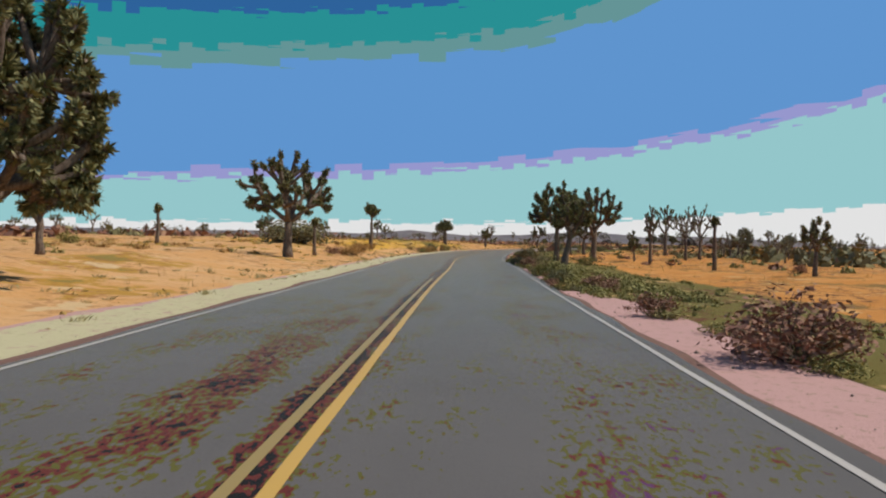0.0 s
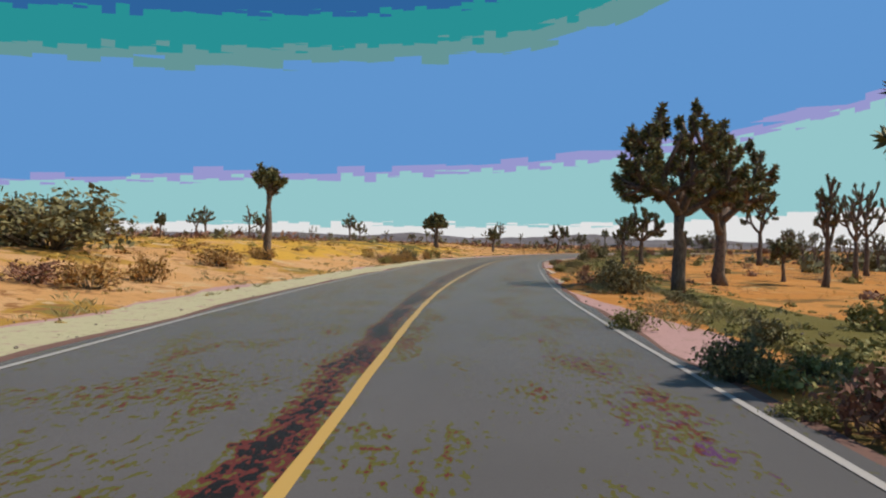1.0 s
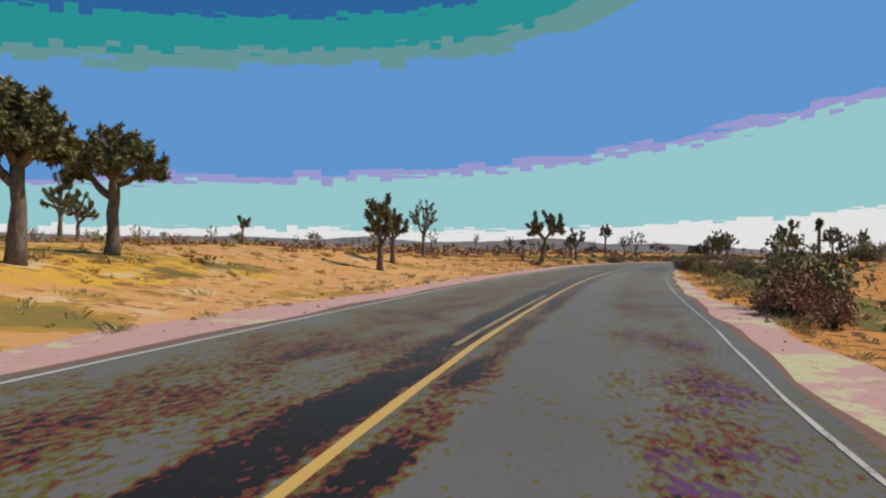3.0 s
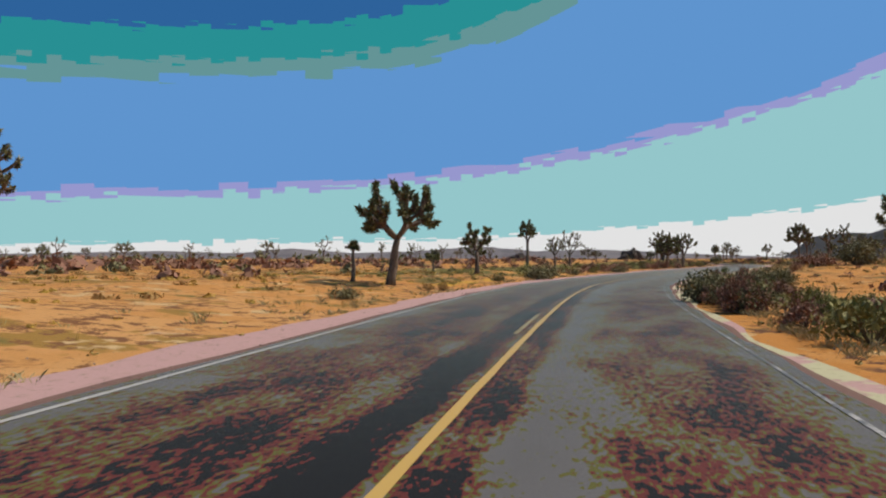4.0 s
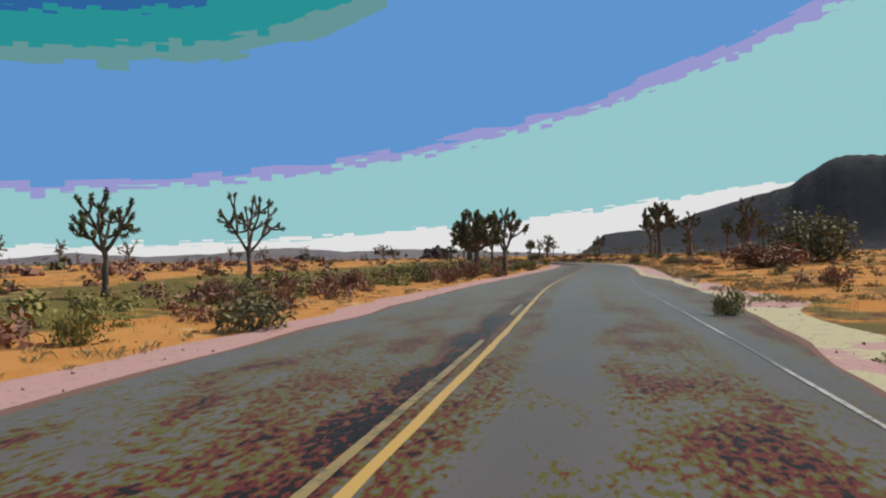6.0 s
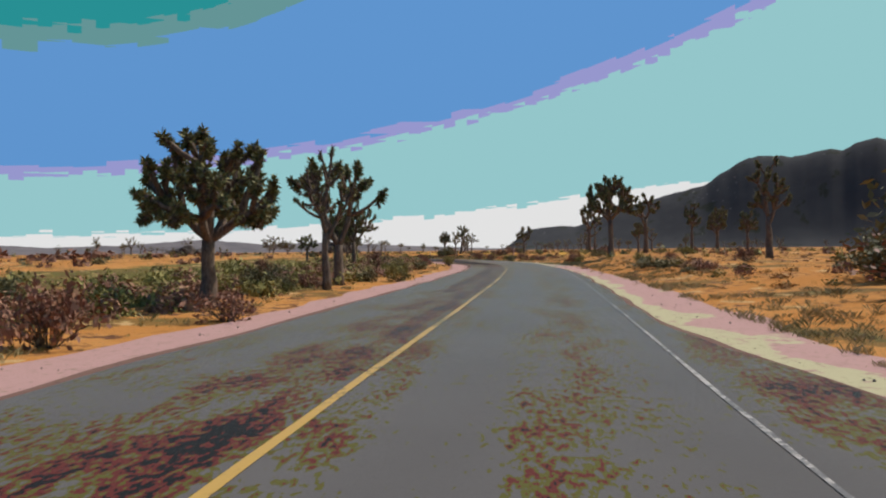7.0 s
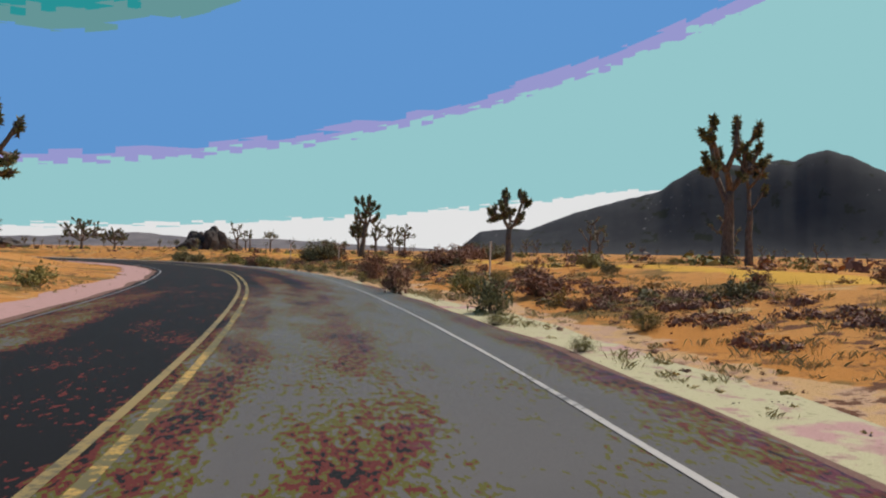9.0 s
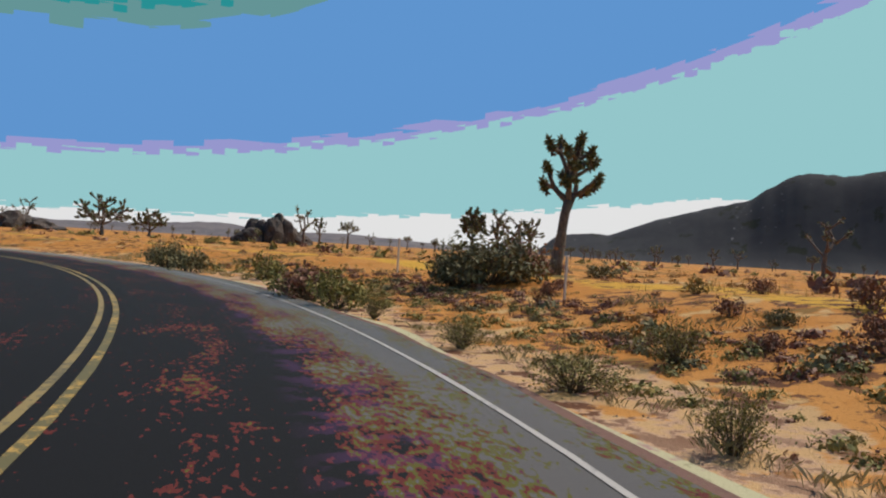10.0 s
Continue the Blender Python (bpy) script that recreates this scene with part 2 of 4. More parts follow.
TUSSOCK = make_leaf("tussock_blade", (0.26, 0.21, 0.08), (0.48, 0.38, 0.17), (0.68, 0.54, 0.31))
STRAW = make_leaf("golden_weed_leaf", (0.42, 0.24, 0.035), (0.58, 0.36, 0.06), (0.66, 0.46, 0.12))
TAN = make_leaf("tan_weed_leaf", (0.30, 0.155, 0.045), (0.46, 0.25, 0.075), (0.56, 0.34, 0.12))
GOLD = make_leaf("dry_grass_blade", (0.30, 0.18, 0.045), (0.48, 0.32, 0.09), (0.60, 0.45, 0.17))
HILL = make_hill()
RANGE = make_rock("far_range_rock", (0.13, 0.115, 0.12), (0.20, 0.17, 0.165), (0.30, 0.25, 0.22), 0.012)
BOULDER = make_rock("boulder_rock", (0.05, 0.045, 0.042), (0.13, 0.10, 0.085), (0.24, 0.19, 0.15), 0.3)
PEBBLE = make_rock("pebble_rock", (0.16, 0.12, 0.10), (0.30, 0.23, 0.18), (0.42, 0.34, 0.27), 6.0)
POST = make_line("post_paint", (0.62, 0.50, 0.42), (0.40, 0.30, 0.24))


# ---- building helpers ----
def mesh_of(name, verts, faces, material=None, smooth=False):
    me = bpy.data.meshes.new(name)
    me.from_pydata([tuple(v) for v in verts], [], [tuple(f) for f in faces])
    if material:
        me.materials.append(material)
    if smooth:
        me.polygons.foreach_set("use_smooth", [True] * len(me.polygons))
    me.update()
    return me


def part(name, me, parent, label=""):
    ob = new(name, me)
    ob.parent = parent
    if label:
        tagged(ob, label)
    return ob


# ---- the road's line in plan ----
def spline(points, spacing=1.0):
    p = [2 * np.array(points[0]) - np.array(points[1])] + [np.array(q) for q in points] + [2 * np.array(points[-1]) - np.array(points[-2])]
    out = []
    for a, b, c, d in zip(p, p[1:], p[2:], p[3:]):
        k = max(2, int(np.linalg.norm(c - b) / spacing))
        for u in np.arange(k) / k:
            out.append(0.5 * (2 * b + (c - a) * u + (2 * a - 5 * b + 4 * c - d) * u * u + (3 * b - a - 3 * c + d) * u ** 3))
    out.append(p[-2])
    return np.array(out)


CENTRE = spline((
    (-3.0, -59.9), (-2.0, -30.0), (-1.0, 0.0), (-0.4, 17.8), (0.2, 31.5), (0.8, 47.4),
    (2.1, 61.7), (4.0, 77.2), (6.2, 88.4), (12.4, 109.3), (18.5, 126.6), (25.2, 143.5),
    (31.4, 155.5), (43.5, 174.1), (53.1, 188.7), (63.0, 202.3), (71.7, 214.3), (81.8, 229.0),
    (89.5, 242.9), (95.9, 259.4), (99.9, 273.5), (101.4, 282.4), (101.5, 291.4), (100.1, 300.2),
    (96.9, 308.7), (92.3, 316.4), (86.3, 323.1), (79.5, 329.0), (72.1, 334.1), (64.4, 338.7),
    (56.4, 342.9)))
WAY = np.gradient(CENTRE, axis=0)
WAY /= np.linalg.norm(WAY, axis=1)[:, None]
LEFT = np.stack([-WAY[:, 1], WAY[:, 0]], 1)
STATION = np.r_[0, np.cumsum(np.linalg.norm(np.diff(CENTRE, axis=0), axis=1))] - 60.0
LANE = 3.05


def road_coords(xy):
    """Station along the road and distance to its left, for points in plan."""
    xy = np.atleast_2d(np.asarray(xy, float))
    s, lat = np.empty(len(xy)), np.empty(len(xy))
    for i in range(0, len(xy), 4000):
        d = xy[i:i + 4000, None] - CENTRE[None]
        k = (d ** 2).sum(-1).argmin(1)
        dv = xy[i:i + 4000] - CENTRE[k]
        side = np.sign((dv * LEFT[k]).sum(1))
        side[side == 0] = 1
        lat[i:i + 4000] = side * np.linalg.norm(dv, axis=1)
        s[i:i + 4000] = STATION[k]
    return s, lat


def smooth01(v):
    v = np.clip(v, 0, 1)
    return v * v * (3 - 2 * v)


def terrain(xy):
    """Height of the ground: level at the road, rising or dipping gently away from it."""
    xy = np.atleast_2d(np.asarray(xy, float))
    s, lat = road_coords(xy)
    left = np.interp(s, (0, 40, 70, 115, 140, 200, 250, 290, 380), (0.55, 0.65, 1.05, 0.95, 0.4, 0.2, 0.45, 0.75, 0.9))
    right = np.interp(s, (0, 60, 110, 160, 210, 245, 300, 340, 420), (-0.2, -0.35, -0.3, -0.3, 0.1, 0.75, 0.75, 0.6, 0.5))
    z = np.where(lat > 0, left * smooth01((lat - 4.4) / 8.0), right * smooth01((-lat - 4.8) / 6.0))
    far = smooth01((np.abs(lat) - 5.0) / 6.0)
    x, y = xy[:, 0], xy[:, 1]
    z = z + far * (0.07 * np.sin(x * 0.41 + 1.3) * np.cos(y * 0.37) + 0.05 * np.sin(x * 0.9 + y * 0.7) + 0.05 * np.sin(0.23 * x - 0.31 * y))
    away = smooth01((np.abs(lat) - 60) / 200)
    return z * (1 - away) + 0.35 * away


def ground_z(x, y):
    return float(terrain([(x, y)])[0])


# ---- ground, one sheet to the horizon ----
def graded(lo, hi, fine, reach):
    mid = list(np.arange(lo, hi + 0.01, fine))
    grow, d = [], fine
    v = hi
    while v < reach:
        d *= 1.25
        v += d
        grow.append(v)
    low, d, v = [], fine, lo
    while v > -reach:
        d *= 1.25
        v -= d
        low.append(v)
    return np.array(low[::-1] + mid + grow)


def build_ground():
    gx, gy = graded(-60, 190, 1.6, 4600), graded(-40, 400, 1.6, 4600)
    xx, yy = np.meshgrid(gx, gy)
    xy = np.stack([xx.ravel(), yy.ravel()], 1)
    z = terrain(xy)
    s, lat = road_coords(xy)
    z = np.where(np.abs(lat) < 5.0, -0.03, z)
    nx, ny = len(gx), len(gy)
    i = (np.arange(ny - 1)[:, None] * nx + np.arange(nx - 1)[None]).ravel()
    faces = np.stack([i, i + 1, i + nx + 1, i + nx], 1)
    me = mesh_of("ground", np.c_[xy, z].tolist(), faces.tolist(), SOIL, True)
    warm = np.interp(s, (0, 80, 115, 150, 400), (0.0, 0.1, 0.35, 0.85, 0.9))
    warm = np.where(lat < 0, np.interp(s, (0, 400), (0.95, 0.95)), warm)
    # where weeds grow thick: golden sheets on the rising side, an olive belt beyond the other shoulder
    gold = np.interp(s, (20, 50, 62, 85, 104, 112, 138, 147, 151, 160, 166, 180), (0.2, 0.42, 0.57, 0.58, 0.57, 0.36, 0.34, 0.38, 0.7, 0.7, 0.4, 0.2)) * smooth01((lat - np.interp(s, (130, 145), (5.5, 4.4))) / 2.0) * (1 - smooth01((lat - np.interp(s, (130, 145), (20, 6))) / np.interp(s, (130, 145), (8, 2.5))))
    gold = np.maximum(gold, np.interp(s, (250, 268), (0.0, 0.56)) * smooth01((-lat - 8.8) / 1.2) * (1 - smooth01((-lat - 12.5) / 3)))
    olive_r = np.interp(s, (0, 30, 40, 60, 90, 135, 150, 170, 190, 230, 250, 300), (0.70, 0.70, 0.68, 0.58, 0.56, 0.66, 0.66, 0.58, 0.50, 0.38, 0.40, 0.38)) * smooth01((-lat - np.interp(s, (38, 46), (3.2, 4.4))) / 0.8) * (1 - smooth01((-lat - np.interp(s, (240, 270), (7.5, 12.0))) / 5.0))
    olive_l = np.interp(s, (0, 30, 60, 85, 105, 115, 140, 180, 250, 290), (0.36, 0.38, 0.40, 0.50, 0.50, 0.38, 0.44, 0.58, 0.62, 0.45)) * smooth01((lat - 5.8) / 1.6) * (1 - smooth01((lat - 18) / 16))
    sand = np.interp(s, (222, 250, 268, 340), (0.2, 0.45, 0.60, 0.56)) * smooth01((-lat - 2.6) / 0.6) * (1 - smooth01((-lat - 5.4) / 1.8))
    sand = np.maximum(sand, 0.42 * smooth01((lat - 3.5) / 0.6) * (1 - smooth01((lat - 6.0) / 2.5)))
    for key, v in (("warm", warm), ("sand", sand), ("gold", gold), ("olive", np.maximum(olive_r, olive_l))):
        a = me.attributes.new(key, "FLOAT", "POINT")
        a.data.foreach_set("value", np.clip(v, 0, 1).astype(np.float32))
    return tagged(new("ground", me), "orange-brown desert soil with dry patches reaching the horizon", "ground", kind="structure")


build_ground()


# ---- road ----
def strip(name, lat_a, lat_b, z, material, cols=1, s_from=-1e9, s_to=1e9, thick=0.0, attribute=None):
    """A ribbon that follows the road between two lateral distances, which may vary with the station."""
    keep = np.where((STATION >= s_from) & (STATION <= s_to))[0]
    fa = lat_a if callable(lat_a) else (lambda s: lat_a + 0 * s)
    fb = lat_b if callable(lat_b) else (lambda s: lat_b + 0 * s)
    st = STATION[keep]
    a, b = fa(st), fb(st)
    rows, vals = [], []
    for u in np.linspace(0, 1, cols + 1):
        o = a + (b - a) * u
        p = CENTRE[keep] + LEFT[keep] * o[:, None]
        rows.append(np.c_[p, np.full(len(p), z)])
        vals.append(o)
    if thick:
        rows = [rows[0] - (0, 0, thick)] + rows + [rows[-1] - (0, 0, thick)]
        vals = [vals[0]] + vals + [vals[-1]]
    n, m = len(keep), len(rows)
    v = np.concatenate(rows)
    i = (np.arange(m - 1)[:, None] * n + np.arange(n - 1)[None]).ravel()
    me = mesh_of(name, v.tolist(), np.stack([i, i + 1, i + n + 1, i + n], 1).tolist(), material)
    for key, f in (attribute or {}).items():
        at = me.attributes.new(key, "FLOAT", "POINT")
        at.data.foreach_set("value", f(np.concatenate(vals), np.tile(st, m)).astype(np.float32))
    return me


def seal_tone_band(lat, s):
    """How strongly old sealing and painted-in steep-view darkness tone the asphalt: beside the centre line, in the
    wheel tracks, more along the curve.
    """
    def box(c, w, p=4):
        return np.exp(-(np.abs(lat - c) / w) ** p)
    def along(*v):
        return np.interp(s, (-60, 12, 34, 55, 72, 95, 140, 200, 240, 262, 290), v)
    line = along(1.05, 1.05, 1.0, 1.1, 1.3, 1.3, 1.3, 0.85, 0.8, 1.0, 1.0) * box(np.interp(s, (40, 70), (0.15, 0.34)), np.interp(s, (40, 70), (0.19, 0.33)))
    inner = along(0.3, 0.3, 0.3, 0.6, 0.95, 0.95, 1.1, 0.5, 0.45, 0.7, 0.9) * box(-0.30, np.interp(s, (60, 110, 130), (0.2, 0.22, 0.3)))
    left = along(0.24, 0.24, 0.20, 0.34, 0.66, 0.70, 1.0, 0.34, 0.18, 0.75, 0.9) * box(1.65, 1.3, 2)
    near = along(0.6, 0.6, 0.3, 0.32, 0.5, 0.5, 0.6, 0.45, 1.05, 1.0, 0.9) * box(1.0, 0.45)
    centre = np.interp(s, (240, 262), (-2.1, -1.4))
    right = along(0.42, 0.36, 0.30, 0.44, 0.54, 0.54, 0.78, 0.46, 0.38, 0.42, 0.8) * box(centre, np.interp(s, (0, 100, 130, 150, 190), (0.65, 0.65, 1.2, 1.1, 0.65)))
    rim = np.interp(s, (172, 182, 236, 250, 268, 330), (0, 0.74, 0.6, 0.5, 0.78, 0.6)) * box(-4.2, 0.75)
    late_left = np.interp(s, (252, 268), (0, 1.25)) * np.interp(lat, (0, 0.3, 1.8, 2.3, 3.1), (0, 1, 1, 0.58, 0.45))
    between = np.interp(s, (294, 299), (0.74, 1.2))
    tracks = np.interp(lat, (-3.1, -2.6, -1.95, -1.75, -1.3, -1.15), (0, 0.55, 0.72, 1.3, 1.3, 0))
    tracks = np.maximum(tracks, np.interp(lat, (-0.6, -0.42, -0.2), (0, 1.2, 1.35)))
    late = np.interp(s, (266, 274, 282, 290), (0, 0.45, 0.55, 1.0)) * np.maximum(tracks, between * smooth01((lat + 2.0) / 0.3))
    return 0.14 + 0.76 * np.max([line, inner, left, near, right, rim, late_left, late], axis=0)


def sheen_band(lat, s):
    """Weight of the put-in flat-angle glare; low round the bend, where the road stays dark."""
    dimmed = np.where(lat > 0, np.interp(s, (250, 266), (0, 1)), np.interp(s, (276, 290), (0, 1)))
    return 1.0 - 0.93 * dimmed * smooth01((lat + 3.0) / 0.8)


def violet_band(lat, s):
    return np.interp(s, (-60, 100, 120, 262, 272, 330), (0.85, 0.85, 0, 0, 0.35, 0.35)) * smooth01((-lat - 1.5) / 0.3)


def right_line(s):
    return -LANE - np.interp(s, (0, 70, 82, 94, 100, 115, 130, 171, 200, 236, 254, 270, 287, 302), (0.03, 0.00, -0.13, -0.24, -0.06, -0.02, 0.00, 0.00, 0.14, 0.27, -0.02, -0.03, 0.00, 0.10))


def half_line(s):
    return np.interp(s, (0, 60, 75, 250, 265), (0.036, 0.033, 0.021, 0.024, 0.031))


def left_line(s):
    return LANE + np.interp(s, (0, 180, 210, 256, 276), (0.05, 0.0, -0.55, -0.85, 0.0))


def middle(s):
    return np.interp(s, (0, 20, 60, 82, 97, 125, 148, 165, 200, 240), (-0.04, -0.05, -0.15, -0.17, 0.04, -0.09, -0.13, -0.04, -0.07, 0.0))


def right_edge(s):
    return right_line(s) - np.interp(s, (0, 177, 191, 206, 212, 236, 256, 270, 287, 302, 420), (0.20, 0.22, 1.60, 1.40, 0.40, 0.40, 0.25, 0.95, 0.75, 0.50, 0.45)) - 0.04 * np.sin(s * 1.7) - 0.03 * np.sin(s * 0.6)


def left_edge(s):
    return left_line(s) + 0.17 + 0.04 * np.sin(s * 1.3 + 1) + 0.03 * np.sin(s * 0.7)


def ragged(base, amp, seed):
    def f(s):
        return base + amp * (0.6 * np.sin(s * 0.31 + seed) + 0.5 * np.sin(s * 0.83 + 2 * seed) + 0.35 * np.sin(s * 2.1 + 3 * seed))
    return f


road = tagged(new("road", strip("road", right_edge, left_edge, 0.03, ASPHALT, 44, thick=0.09,
                                attribute={"seal_tone": seal_tone_band, "lat": lambda la, st: la, "along": lambda la, st: st,
                                           "grazing_sheen": sheen_band, "violet": violet_band})),
              "sun-bleached grey asphalt two-lane road curving through desert", "road", kind="structure")
part("yellow_line", strip("yellow_line", lambda s: middle(s) - 0.045 - 0.006 * np.sin(s * 3.1), lambda s: middle(s) + 0.045 + 0.006 * np.sin(s * 1.7), 0.036, YELLOW, 1,
                          attribute={"grazing_sheen": lambda la, s: sheen_band(np.where(np.abs(la) < 1, 0.1, la), s), "wear": lambda la, s: np.interp(s, (0, 190, 212, 246, 262), (0.39, 0.41, 0.50, 0.52, 0.55))}), road, "worn yellow centre line")
for s_a, s_b in ((-60, 24), (96, 107), (132, 137), (158, 182), (186, 190), (263, 400)):
    part("yellow_line", strip("yellow_line", lambda s: middle(s) + 0.17, lambda s: middle(s) + 0.25, 0.036, YELLOW_OLD, 1, s_a, s_b,
                              attribute={"grazing_sheen": lambda la, s: sheen_band(np.where(np.abs(la) < 1, 0.1, la), s), "wear": lambda la, s: np.interp(s, (0, 20, 24, 60, 190, 256, 270), (0.40, 0.44, 0.5, 0.5, 0.5, 0.5, 0.50))}), road,
         "faded dirty yellow centre line")
part("white_line", strip("white_line", lambda s: right_line(s) - half_line(s) - 0.006 * np.sin(s * 2.3), lambda s: right_line(s) + half_line(s) + 0.006 * np.sin(s * 1.1), 0.036, WHITE, 1,
                         attribute={"grazing_sheen": lambda la, s: sheen_band(np.where(np.abs(la) < 1, 0.1, la), s), "wear": lambda la, s: np.interp(s, (0, 50, 66, 110, 125, 170, 190, 210, 218, 229, 235, 246, 251, 258, 266), (0.4, 0.43, 0.48, 0.5, 0.55, 0.55, 0.53, 0.53, 0.56, 0.55, 0.41, 0.42, 0.6, 0.6, 0.47))}), road, "worn white edge line")
for s_a, s_b in ((-60, 172), (272, 400)):
    part("white_line", strip("white_line", lambda s: left_line(s) - 0.036, lambda s: left_line(s) + 0.036, 0.036, WHITE, 1, s_a, s_b,
                             attribute={"grazing_sheen": lambda la, s: sheen_band(np.where(np.abs(la) < 1, 0.1, la), s), "wear": lambda la, s: np.interp(s, (0, 150, 172, 272, 300), (0.38, 0.42, 0.5, 0.6, 0.55))}), road, "worn white edge line")


def right_outer(s):
    w = np.interp(s, (0, 14, 20, 39, 41, 46, 49, 65, 70, 72, 75, 77, 82, 86, 99, 123, 138, 143, 145, 148, 150, 162, 188, 212, 256, 268, 276, 288, 420), (1.90, 1.60, 0.22, 0.2, 1.1, 1.2, 0.2, 0.30, 0.35, 1.40, 1.40, 0.40, 0.40, 1.50, 1.20, 0.50, 0.35, 0.35, 1.10, 1.10, 0.40, 0.60, 1.60, 2.20, 2.60, 1.90, 1.50, 0.25, 0.25))
    return right_edge(s) - w * (0.85 + 0.15 * np.sin(s * 0.5)) - 0.15 * np.sin(s * 0.8)


def left_outer(s):
    w = np.interp(s, (0, 75, 110, 180, 300, 420), (2.2, 1.9, 1.25, 1.35, 1.5, 1.4))
    return left_edge(s) + w * (0.9 + 0.1 * np.sin(s * 0.4)) + 0.12 * np.sin(s * 1.7 + 1)


def pink_left(lat, s):
    """Cream sand along the first stretch, rosy sand farther on."""
    return np.clip(np.interp(s, (0, 70, 90, 130), (0.12, 0.2, 0.45, 0.8)) + 0.5 * smooth01((lat - left_edge(s) - 1.25) / 0.5), 0, 1)


def pink_right(lat, s):
    base = np.interp(s, (0, 45, 60, 100, 150, 185, 200, 250, 262, 300), (0.75, 0.7, 0.4, 0.5, 0.35, 0.35, 0.6, 0.65, 0.32, 0.4))
    return base - np.interp(s, (190, 205, 230, 242), (0, 0.4, 0.5, 0.1)) * (1 - smooth01((right_edge(s) - lat - 0.3) / 0.5))


tagged(new("shoulder", strip("shoulder", right_outer, right_edge, 0.006, SHOULDER, 6, attribute={"pink": pink_right})), "pale sandy gravel shoulder beside the asphalt", "road shoulder", kind="structure")
tagged(new("shoulder", strip("shoulder", left_edge, left_outer, 0.006, SHOULDER, 6, attribute={"pink": pink_left})), "pale sandy gravel shoulder beside the asphalt", "road shoulder", kind="structure")
tagged(new("gravel_strip", strip("gravel_strip", lambda s: left_edge(s) - 0.02, lambda s: left_edge(s) + 0.22 + 0.05 * np.sin(s), 0.012, SHOULDER_FAR, 2)),
       "reddish gravel rim along the asphalt edge", "gravel", kind="structure")


tagged(new("gravel_strip", strip("gravel_strip", lambda s: right_edge(s) - 0.13 - 0.05 * np.sin(s * 0.9), lambda s: right_edge(s) + 0.02, 0.012, SHOULDER_FAR, 2)),
       "reddish gravel rim along the asphalt edge", "gravel", kind="structure")


# ---- far hills ----
def ridge(name, profile, dist, depth, material, label, seed, eye=(60.0, 200.0), rough=0.06):
    """A hill range round the place: its skyline is (bearing in degrees, height in metres) seen from eye, with gullies."""
    az = np.linspace(profile[0][0], profile[-1][0], int(max(30, (profile[-1][0] - profile[0][0]) * 5)))
    top = np.interp(az, [p[0] for p in profile], [p[1] for p in profile])
    top = top * [1 + rough * noise.fractal(Vector((a * 0.7, 0.0, seed)), 0.75, 2.1, 6) for a in az]
    rows = 16
    verts, faces = [], []
    for j in range(rows + 1):
        u = j / rows
        for k, (a, h) in enumerate(zip(az, top)):
            r = dist + depth * u
            wob = noise.fractal(Vector((a * 0.28, u * 7.0, seed)), 1.0, 2.0, 5)
            fine = noise.fractal(Vector((a * 1.5, u * 8.0, seed + 9)), 1.0, 2.0, 3)
            shape = smooth01(u / 0.62) if u < 0.62 else 1 - 0.8 * smooth01((u - 0.62) / 0.38)
            z = h * float(shape) * (1 + 0.10 * wob * min(1.0, abs(2 * u - 1.24))) + h * 0.008 * fine - 0.6
            if u < 0.62:
                z = min(z, h)
            rr = r + depth * 0.015 * wob
            verts.append((eye[0] + rr * math.sin(radians(a)), eye[1] + rr * math.cos(radians(a)), z))
    n = len(az)
    for j in range(rows):
        for k in range(n - 1):
            i = j * n + k
            faces.append((i, i + n, i + n + 1, i + 1))
    return tagged(new(name, mesh_of(name, verts, faces, material, True)), label, "hill", kind="structure")


HILL_SKYLINE = ((33.2, 0.05), (33.9, 0.5), (35.2, 1.58), (36.3, 1.74), (37.9, 1.86), (38.9, 1.78), (42.4, 3.12), (44.2, 3.62), (45.5, 4.02), (48.5, 4.70),
                (49.4, 5.4), (50.7, 6.22), (51.5, 6.56), (52.3, 6.66), (54.2, 6.44), (55.3, 6.60), (56.6, 6.88), (57.4, 6.64), (58.3, 7.10), (59.5, 7.38),
                (60.9, 6.86), (62.9, 5.75), (65, 5.1), (72, 3.9), (84, 2.3), (98, 0.8), (108, 0.05))
ridge("hill_east", [(a, 2370 * math.tan(radians(e))) for a, e in HILL_SKYLINE], 2000, 600, HILL, "dark rocky desert mountain with sparse pale boulders", 3.0, eye=(73.0, 213.0), rough=0.012)
ridge("hill_north", ((-44, 2), (-34, 16), (-24, 13), (-14, 20), (-9, 15), (-4.7, 27), (0, 16), (5, 20), (10.7, 33), (15, 20), (20, 24), (26, 14), (34, 4)),
      1500, 500, RANGE, "hazy grey-violet mountain range far off", 7.0)


# ---- joshua trees ----
def tube(path, radii, sides=7):
    path = [Vector(p) for p in path]
    verts, faces = [], []
    ref = Vector((0.31, 0.87, 0.2))
    for i, p in enumerate(path):
        d = (path[min(i + 1, len(path) - 1)] - path[max(i - 1, 0)]).normalized()
        a = d.cross(ref).normalized()
        b = d.cross(a)
        for k in range(sides):
            t = 2 * math.pi * k / sides
            r = radii[i] * (1 + 0.12 * math.sin(3 * t + i * 1.7))
            verts.append(p + (a * math.cos(t) + b * math.sin(t)) * r)
    for i in range(len(path) - 1):
        for k in range(sides):
            q = i * sides
            faces.append((q + k, q + (k + 1) % sides, q + sides + (k + 1) % sides, q + sides + k))
    faces.append(tuple(range(sides))[::-1])
    faces.append(tuple((len(path) - 1) * sides + k for k in range(sides)))
    return verts, faces


